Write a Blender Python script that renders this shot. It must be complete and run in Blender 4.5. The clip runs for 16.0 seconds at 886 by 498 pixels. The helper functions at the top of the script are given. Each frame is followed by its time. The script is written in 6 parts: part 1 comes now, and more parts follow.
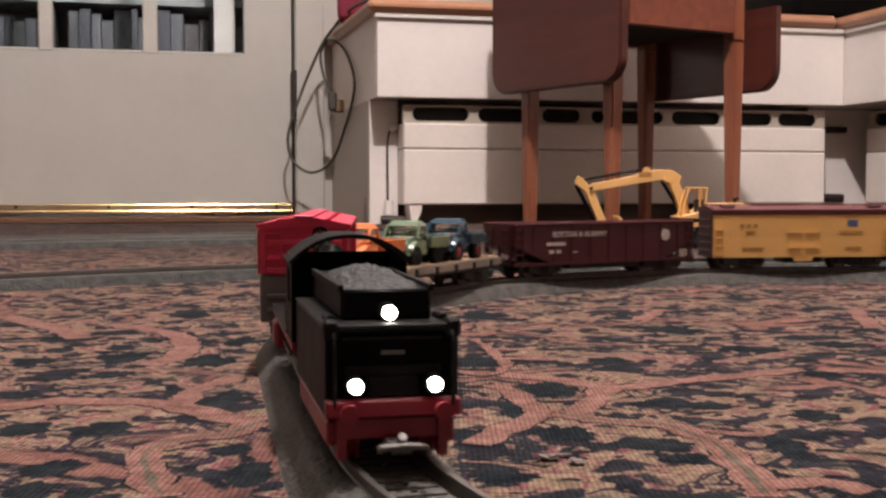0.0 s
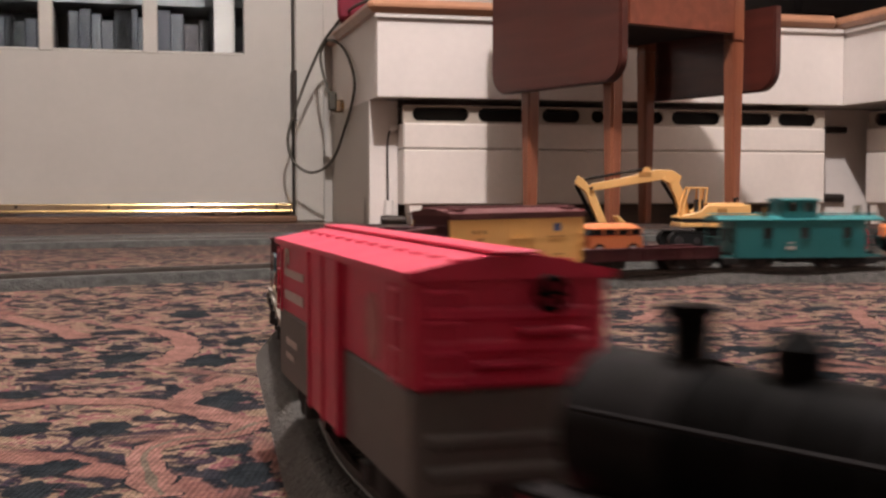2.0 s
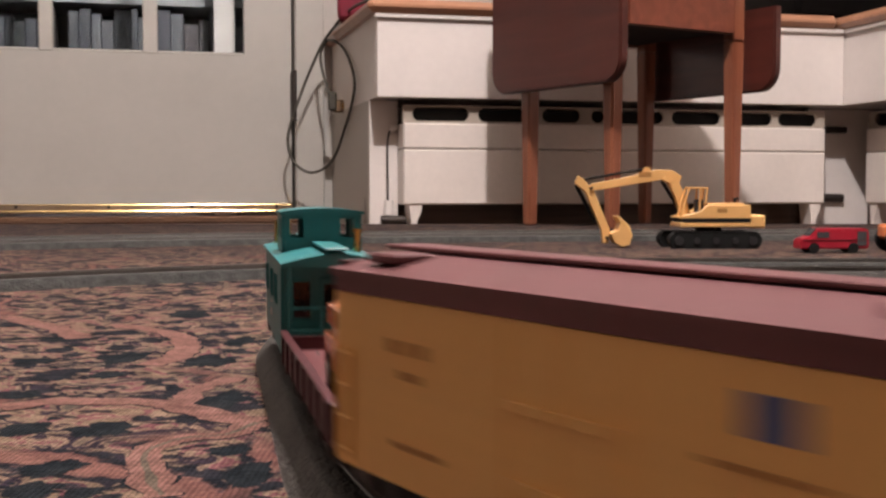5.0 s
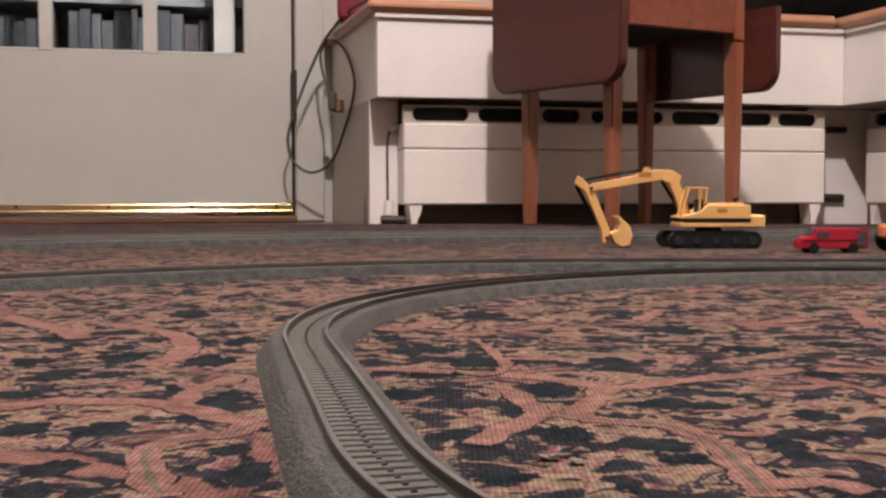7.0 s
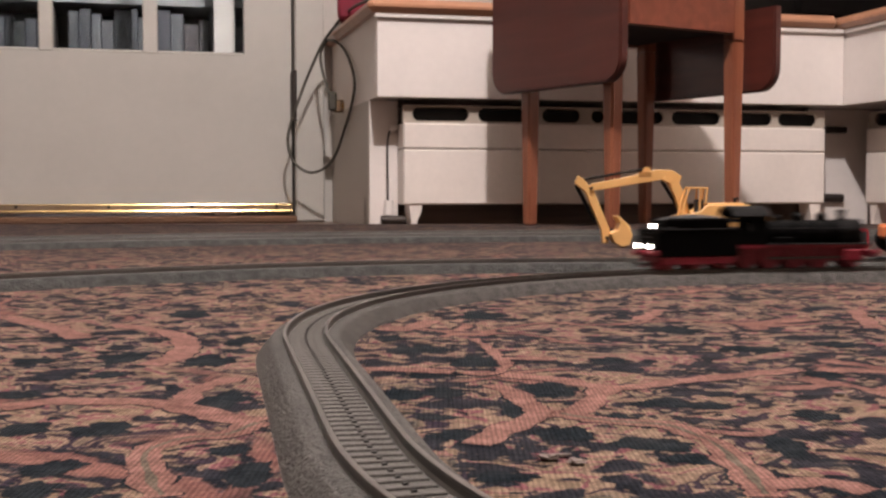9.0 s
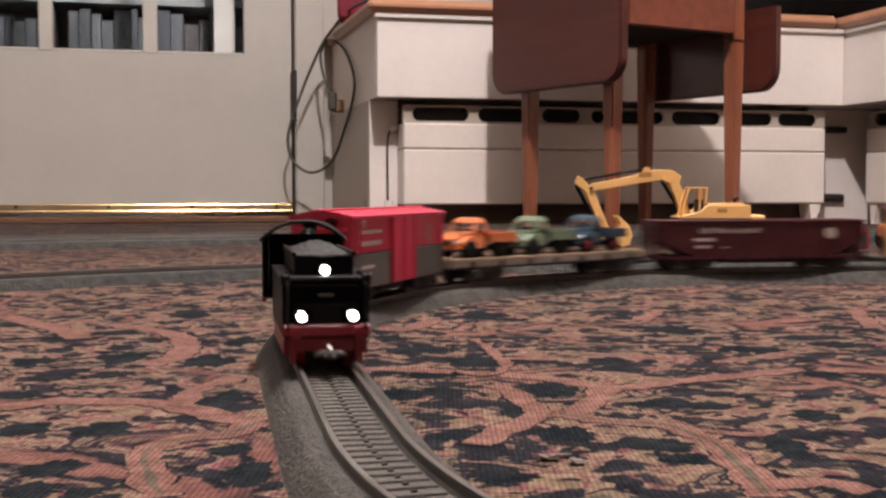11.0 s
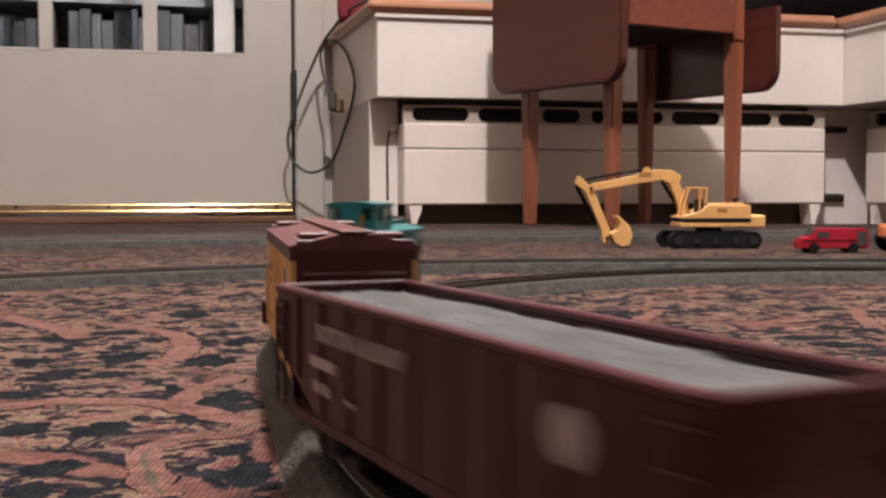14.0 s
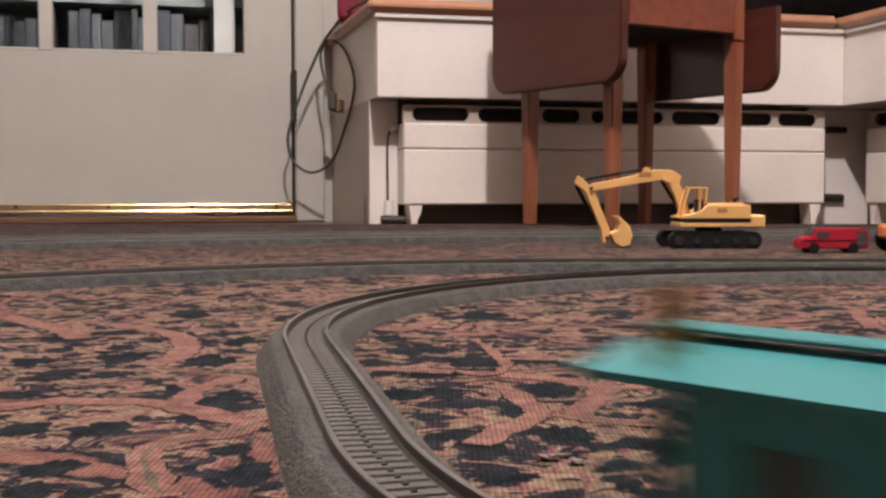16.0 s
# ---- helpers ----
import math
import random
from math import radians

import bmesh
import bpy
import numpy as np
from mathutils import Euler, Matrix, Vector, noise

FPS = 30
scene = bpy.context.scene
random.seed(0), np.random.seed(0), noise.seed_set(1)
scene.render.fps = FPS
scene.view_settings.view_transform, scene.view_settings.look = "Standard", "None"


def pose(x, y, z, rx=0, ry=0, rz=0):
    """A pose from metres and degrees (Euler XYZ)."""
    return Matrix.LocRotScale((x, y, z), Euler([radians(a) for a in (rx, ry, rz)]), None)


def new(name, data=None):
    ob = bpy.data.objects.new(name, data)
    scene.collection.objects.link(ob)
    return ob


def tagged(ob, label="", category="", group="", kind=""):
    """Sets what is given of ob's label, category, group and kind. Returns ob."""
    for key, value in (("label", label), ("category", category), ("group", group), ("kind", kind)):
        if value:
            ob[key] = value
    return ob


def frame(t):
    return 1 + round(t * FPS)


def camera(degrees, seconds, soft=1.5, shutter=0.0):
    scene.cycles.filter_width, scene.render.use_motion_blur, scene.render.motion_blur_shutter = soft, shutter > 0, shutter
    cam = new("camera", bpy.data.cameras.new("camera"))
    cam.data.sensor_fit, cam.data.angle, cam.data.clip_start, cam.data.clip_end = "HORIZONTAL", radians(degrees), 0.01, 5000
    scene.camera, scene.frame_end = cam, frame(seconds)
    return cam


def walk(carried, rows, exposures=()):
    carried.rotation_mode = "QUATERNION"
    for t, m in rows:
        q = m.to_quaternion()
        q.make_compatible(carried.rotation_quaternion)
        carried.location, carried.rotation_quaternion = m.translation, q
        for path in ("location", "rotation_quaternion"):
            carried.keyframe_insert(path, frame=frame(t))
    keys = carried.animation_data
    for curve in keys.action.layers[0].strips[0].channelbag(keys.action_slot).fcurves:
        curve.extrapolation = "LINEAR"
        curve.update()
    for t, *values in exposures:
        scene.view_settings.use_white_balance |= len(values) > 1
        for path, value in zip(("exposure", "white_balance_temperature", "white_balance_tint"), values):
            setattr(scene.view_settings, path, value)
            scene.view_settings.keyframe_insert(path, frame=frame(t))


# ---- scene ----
# ---- camera: stands still on the carpet ----
cam = camera(40.6, 16.0, soft=2.6, shutter=0.9)
EYE = pose(0, 0, 0.0667, 90 - 2.82, 0, 0)
walk(cam, [(0.0, EYE), (16.0, EYE)])

# ---- light: one warm ceiling lamp, dim evening sky ----
world = bpy.data.worlds.new("evening")
scene.world = world
world.use_nodes = True
world.node_tree.nodes["Background"].inputs[0].default_value = (0.008, 0.010, 0.014, 1)
world.node_tree.nodes["Background"].inputs[1].default_value = 1.0
lamp = bpy.data.lights.new("ceiling_bulb", "POINT")
lamp.energy, lamp.color, lamp.shadow_soft_size = 268, (1.0, 0.915, 0.895), 0.05
lamp_ob = new("ceiling_bulb", lamp)
lamp_ob.matrix_world = pose(0.14, 0.60, 2.30)
scene.view_settings.exposure = 0.0

TILT = 14.0                                   # the room's turn against the camera
ROOM = pose(-0.132, 2.42, 0, 0, 0, TILT)      # u along the window seat, v into the wall
RAIL = 0.0103                                 # railhead over the carpet


# ---- materials ----
def mat(name, color, rough=0.5, metal=0.0, var=0.15, scale=40.0, bump=0.0, bscale=200.0, spec=0.5, coat=0.0):
    m = bpy.data.materials.new(name)
    m.use_nodes = True
    n, l = m.node_tree.nodes, m.node_tree.links
    b = n["Principled BSDF"]
    b.inputs["Roughness"].default_value, b.inputs["Metallic"].default_value = rough, metal
    b.inputs["Specular IOR Level"].default_value = spec
    b.inputs["Coat Weight"].default_value = coat
    tc = n.new("ShaderNodeTexCoord")
    n1, n2 = n.new("ShaderNodeTexNoise"), n.new("ShaderNodeTexNoise")
    n1.inputs["Scale"].default_value, n1.inputs["Detail"].default_value = scale, 4
    n2.inputs["Scale"].default_value, n2.inputs["Detail"].default_value = scale * 9, 2
    for q in (n1, n2):
        l.new(tc.outputs["Object"], q.inputs["Vector"])
    add = n.new("ShaderNodeMath"); add.operation = "MULTIPLY_ADD"
    add.inputs[1].default_value = 0.45
    l.new(n2.outputs["Fac"], add.inputs[0]); l.new(n1.outputs["Fac"], add.inputs[2])
    ramp = n.new("ShaderNodeValToRGB")
    e = ramp.color_ramp.elements
    e[0].position, e[1].position = 0.45, 1.0
    e[0].color = (*[c * (1 - var) for c in color], 1)
    e[1].color = (*[min(1, c * (1 + var)) for c in color], 1)
    l.new(add.outputs[0], ramp.inputs[0]); l.new(ramp.outputs[0], b.inputs["Base Color"])
    rr = n.new("ShaderNodeMath"); rr.operation = "MULTIPLY_ADD"
    rr.inputs[1].default_value, rr.inputs[2].default_value = 0.25, rough - 0.12
    l.new(n1.outputs["Fac"], rr.inputs[0]); l.new(rr.outputs[0], b.inputs["Roughness"])
    if bump:
        n3 = n.new("ShaderNodeTexNoise")
        n3.inputs["Scale"].default_value, n3.inputs["Detail"].default_value = bscale, 3
        l.new(tc.outputs["Object"], n3.inputs["Vector"])
        bp = n.new("ShaderNodeBump"); bp.inputs["Strength"].default_value, bp.inputs["Distance"].default_value = bump, 0.002
        l.new(n3.outputs["Fac"], bp.inputs["Height"]); l.new(bp.outputs[0], b.inputs["Normal"])
    return m


def wood_mat(name, dark, light, scale=18.0, rough=0.35, axis=2, coat=0.2):
    m = mat(name, light, rough)
    n, l = m.node_tree.nodes, m.node_tree.links
    b = n["Principled BSDF"]
    tc = n.new("ShaderNodeTexCoord")
    mp = n.new("ShaderNodeMapping")
    s = [14.0, 14.0, 14.0]; s[axis] = 1.2
    mp.inputs["Scale"].default_value = s
    w = n.new("ShaderNodeTexNoise")
    w.inputs["Scale"].default_value, w.inputs["Detail"].default_value, w.inputs["Distortion"].default_value = scale / 6, 6, 0.6
    l.new(tc.outputs["Object"], mp.inputs[0]); l.new(mp.outputs[0], w.inputs["Vector"])
    r = n.new("ShaderNodeValToRGB")
    r.color_ramp.elements[0].position, r.color_ramp.elements[1].position = 0.3, 0.7
    r.color_ramp.elements[0].color, r.color_ramp.elements[1].color = (*dark, 1), (*light, 1)
    l.new(w.outputs["Fac"], r.inputs[0]); l.new(r.outputs[0], b.inputs["Base Color"])
    b.inputs["Coat Weight"].default_value = coat
    return m


def glow(name, color, strength):
    m = bpy.data.materials.new(name); m.use_nodes = True
    b = m.node_tree.nodes["Principled BSDF"]
    b.inputs["Base Color"].default_value = (*color, 1)
    b.inputs["Emission Color"].default_value, b.inputs["Emission Strength"].default_value = (*color, 1), strength
    return m


def glass_mat(name, tint=(0.9, 0.95, 0.95)):
    m = bpy.data.materials.new(name); m.use_nodes = True
    b = m.node_tree.nodes["Principled BSDF"]
    b.inputs["Base Color"].default_value, b.inputs["Roughness"].default_value = (*tint, 1), 0.02
    b.inputs["Transmission Weight"].default_value, b.inputs["IOR"].default_value = 1.0, 1.14
    return m


def weave(n, l, tc, b):
    """Ribbed knots in both directions."""
    h = None
    for ax in ("X", "Y"):
        w = n.new("ShaderNodeTexWave"); w.bands_direction = ax
        w.inputs["Scale"].default_value, w.inputs["Distortion"].default_value = 215, 0.5
        l.new(tc.outputs["Object"], w.inputs["Vector"])
        if h is None:
            h = w.outputs["Fac"]
        else:
            a = n.new("ShaderNodeMath"); l.new(h, a.inputs[0]); l.new(w.outputs["Fac"], a.inputs[1]); h = a.outputs[0]
    bp = n.new("ShaderNodeBump"); bp.inputs["Strength"].default_value, bp.inputs["Distance"].default_value = 0.5, 0.0010
    l.new(h, bp.inputs["Height"]); l.new(bp.outputs[0], b.inputs["Normal"])


def knots(n, l, tc, col):
    """Each knot of yarn a little lighter or darker, shade painted between the ribs."""
    q = n.new("ShaderNodeTexNoise"); q.inputs["Scale"].default_value, q.inputs["Detail"].default_value = 620, 1
    g = n.new("ShaderNodeTexNoise"); g.inputs["Scale"].default_value, g.inputs["Detail"].default_value = 150, 2
    for z in (q, g):
        l.new(tc.outputs["Object"], z.inputs["Vector"])
    s = n.new("ShaderNodeMath"); l.new(q.outputs["Fac"], s.inputs[0]); l.new(g.outputs["Fac"], s.inputs[1])
    r = n.new("ShaderNodeValToRGB")
    r.color_ramp.elements[0].position, r.color_ramp.elements[1].position = 0.72, 1.0
    h = n.new("ShaderNodeMath"); h.operation = "MULTIPLY"; h.inputs[1].default_value = 0.85
    l.new(s.outputs[0], h.inputs[0]); l.new(h.outputs[0], r.inputs[0])
    r.color_ramp.elements[0].color, r.color_ramp.elements[1].color = (0.60, 0.60, 0.61, 1), (1.0, 1.0, 1.0, 1)
    x = n.new("ShaderNodeMix"); x.data_type, x.blend_type = "RGBA", "MULTIPLY"; x.inputs[0].default_value = 1.0
    l.new(col, x.inputs[6]); l.new(r.outputs[0], x.inputs[7])
    out = x.outputs[2]
    # valleys of the weave darkened in the colour, as shade
    for ax in ("X", "Y"):
        w = n.new("ShaderNodeTexWave"); w.bands_direction = ax
        w.inputs["Scale"].default_value, w.inputs["Distortion"].default_value = 215, 0.5
        l.new(tc.outputs["Object"], w.inputs["Vector"])
        k = n.new("ShaderNodeValToRGB")
        k.color_ramp.elements[0].position, k.color_ramp.elements[1].position = 0.0, 0.55
        k.color_ramp.elements[0].color, k.color_ramp.elements[1].color = (0.70, 0.70, 0.71, 1), (1.04, 1.04, 1.04, 1)
        l.new(w.outputs["Fac"], k.inputs[0])
        y = n.new("ShaderNodeMix"); y.data_type, y.blend_type = "RGBA", "MULTIPLY"; y.inputs[0].default_value = 1.0
        l.new(out, y.inputs[6]); l.new(k.outputs[0], y.inputs[7])
        out = y.outputs[2]
    return out


def yarn_mat(name, c0, c1):
    m = mat(name, c0, 1.0, var=0.2, scale=45, spec=0.03)
    n, l = m.node_tree.nodes, m.node_tree.links
    r = [q for q in n if q.type == "VALTORGB"][0]
    r.color_ramp.elements[0].color, r.color_ramp.elements[1].color = (*c0, 1), (*c1, 1)
    tc = [q for q in n if q.type == "TEX_COORD"][0]
    l.new(knots(n, l, tc, r.outputs[0]), n["Principled BSDF"].inputs["Base Color"])
    weave(n, l, tc, n["Principled BSDF"])
    return m


def carpet_mat():
    """Woven rug: salmon stems with dark teal outlines over tan and rose fields with dark leaves."""
    m = bpy.data.materials.new("patterned_carpet"); m.use_nodes = True
    n, l = m.node_tree.nodes, m.node_tree.links
    b = n["Principled BSDF"]
    b.inputs["Roughness"].default_value, b.inputs["Specular IOR Level"].default_value = 1.0, 0.03
    tc = n.new("ShaderNodeTexCoord")

    def noise_at(scale, detail=2, off=0.0, dist=0.0):
        mp = n.new("ShaderNodeMapping"); mp.inputs["Location"].default_value = (off, off * 0.7, 0)
        l.new(tc.outputs["Object"], mp.inputs[0])
        q = n.new("ShaderNodeTexNoise")
        q.inputs["Scale"].default_value, q.inputs["Detail"].default_value, q.inputs["Distortion"].default_value = scale, detail, dist
        l.new(mp.outputs[0], q.inputs["Vector"])
        return q

    def ramp(src, stops, interp="LINEAR"):
        r = n.new("ShaderNodeValToRGB"); r.color_ramp.interpolation = interp
        while len(r.color_ramp.elements) < len(stops):
            r.color_ramp.elements.new(0.5)
        for e, (p, c) in zip(r.color_ramp.elements, stops):
            e.position, e.color = p, (*c, 1)
        l.new(src, r.inputs[0])
        return r

    def mix(f, a, c):
        x = n.new("ShaderNodeMix"); x.data_type = "RGBA"
        l.new(f, x.inputs[0]); l.new(a, x.inputs[6]); l.new(c, x.inputs[7])
        return x.outputs[2]

    warp = noise_at(16, 2, 3.1)
    wv = n.new("ShaderNodeVectorMath"); wv.operation = "MULTIPLY_ADD"
    wv.inputs[1].default_value = (0.06, 0.06, 0)
    l.new(warp.outputs["Color"], wv.inputs[0]); rag = noise_at(330, 1, 4.0)
    rv = n.new("ShaderNodeVectorMath"); rv.operation = "MULTIPLY_ADD"; rv.inputs[1].default_value = (0.006, 0.006, 0)
    l.new(rag.outputs["Color"], rv.inputs[0]); l.new(tc.outputs["Object"], rv.inputs[2])
    l.new(rv.outputs[0], wv.inputs[2])
    K = {"k": (0, 0, 0), "w": (1, 1, 1)}
    # fields
    f1 = noise_at(46, 4, 1.7, 0.8)
    field = ramp(f1.outputs["Fac"], [(0.36, (0.020, 0.017, 0.026)), (0.385, (0.22, 0.150, 0.100)), (0.44, (0.29, 0.205, 0.138)), (0.450, (0.20, 0.075, 0.085)), (0.480, (0.21, 0.082, 0.088)), (0.49, (0.30, 0.212, 0.145)), (0.55, (0.23, 0.152, 0.108)), (0.562, (0.030, 0.022, 0.034)), (0.605, (0.040, 0.028, 0.042)), (0.62, (0.25, 0.175, 0.120)), (0.68, (0.11, 0.092, 0.074))]).outputs[0]
    # dark leaves
    v = n.new("ShaderNodeTexVoronoi"); v.inputs["Scale"].default_value = 48
    l.new(wv.outputs[0], v.inputs["Vector"])
    f2 = noise_at(64, 3, 5.0, 1.2)
    sm = n.new("ShaderNodeMath"); sm.operation = "MULTIPLY_ADD"; sm.inputs[1].default_value = -0.55
    l.new(v.outputs["Distance"], sm.inputs[0]); l.new(f2.outputs["Fac"], sm.inputs[2])
    leaf = ramp(sm.outputs[0], [(0.266, K["k"]), (0.296, K["w"])]).outputs[0]
    teal = ramp(noise_at(70, 2, 8.0).outputs["Fac"], [(0.35, (0.009, 0.013, 0.019)), (0.75, (0.034, 0.034, 0.042))]).outputs[0]
    c = mix(leaf, field, teal)
    # small dark figures
    v3 = n.new("ShaderNodeTexVoronoi"); v3.inputs["Scale"].default_value = 95
    l.new(wv.outputs[0], v3.inputs["Vector"])
    spot = ramp(v3.outputs["Distance"], [(0.26, K["w"]), (0.33, K["k"])]).outputs[0]
    gate = ramp(noise_at(25, 1, 11.0).outputs["Fac"], [(0.44, K["k"]), (0.50, K["w"])]).outputs[0]
    sg = n.new("ShaderNodeMath"); sg.operation = "MULTIPLY"
    l.new(spot, sg.inputs[0]); l.new(gate, sg.inputs[1])
    c = mix(sg.outputs[0], c, teal)
    # stems
    v2 = n.new("ShaderNodeTexVoronoi"); v2.feature = "DISTANCE_TO_EDGE"; v2.inputs["Scale"].default_value = 11
    l.new(wv.outputs[0], v2.inputs["Vector"])
    outline = ramp(v2.outputs["Distance"], [(0.046, K["w"]), (0.060, K["k"])]).outputs[0]
    part_way = ramp(noise_at(9, 1, 14.0).outputs["Fac"], [(0.52, K["k"]), (0.57, K["w"])]).outputs[0]

    def both(a, d):
        x = n.new("ShaderNodeMath"); x.operation = "MULTIPLY"
        l.new(a, x.inputs[0]); l.new(d, x.inputs[1])
        return x.outputs[0]

    c = mix(both(outline, part_way), c, teal)
    stem = ramp(v2.outputs["Distance"], [(0.026, K["w"]), (0.034, K["k"])]).outputs[0]
    rose = ramp(noise_at(45, 2, 2.0).outputs["Fac"], [(0.35, (0.19, 0.085, 0.072)), (0.7, (0.29, 0.150, 0.118))]).outputs[0]
    c = mix(both(stem, part_way), c, rose)
    # worn, dusty tone
    dust = noise_at(4, 3, 6.0)
    dm = n.new("ShaderNodeMath"); dm.operation = "MULTIPLY"; dm.inputs[1].default_value = 0.12
    l.new(dust.outputs["Fac"], dm.inputs[0])
    grey = n.new("ShaderNodeRGB"); grey.outputs[0].default_value = (0.14, 0.10, 0.085, 1)
    c = mix(dm.outputs[0], c, grey.outputs[0])
    # darker grey-brown patches, blended in towards the carpet's far side
    sp = n.new("ShaderNodeSeparateXYZ"); l.new(rv.outputs[0], sp.inputs[0])
    mr = n.new("ShaderNodeMapRange"); mr.inputs[1].default_value, mr.inputs[2].default_value = 1.02, 1.55
    mr.inputs[4].default_value = 0.80
    l.new(sp.outputs[1], mr.inputs[0])
    bcol = ramp(noise_at(26, 3, 9.0, 1.0).outputs["Fac"], [(0.0, (0.030, 0.027, 0.031)), (0.42, (0.088, 0.066, 0.056)), (0.50, (0.042, 0.038, 0.042)), (0.56, (0.165, 0.105, 0.078)), (0.64, (0.070, 0.052, 0.050))], "CONSTANT").outputs[0]
    c = mix(mr.outputs[0], c, bcol)
    l.new(knots(n, l, tc, c), b.inputs["Base Color"])
    weave(n, l, tc, b)
    return m


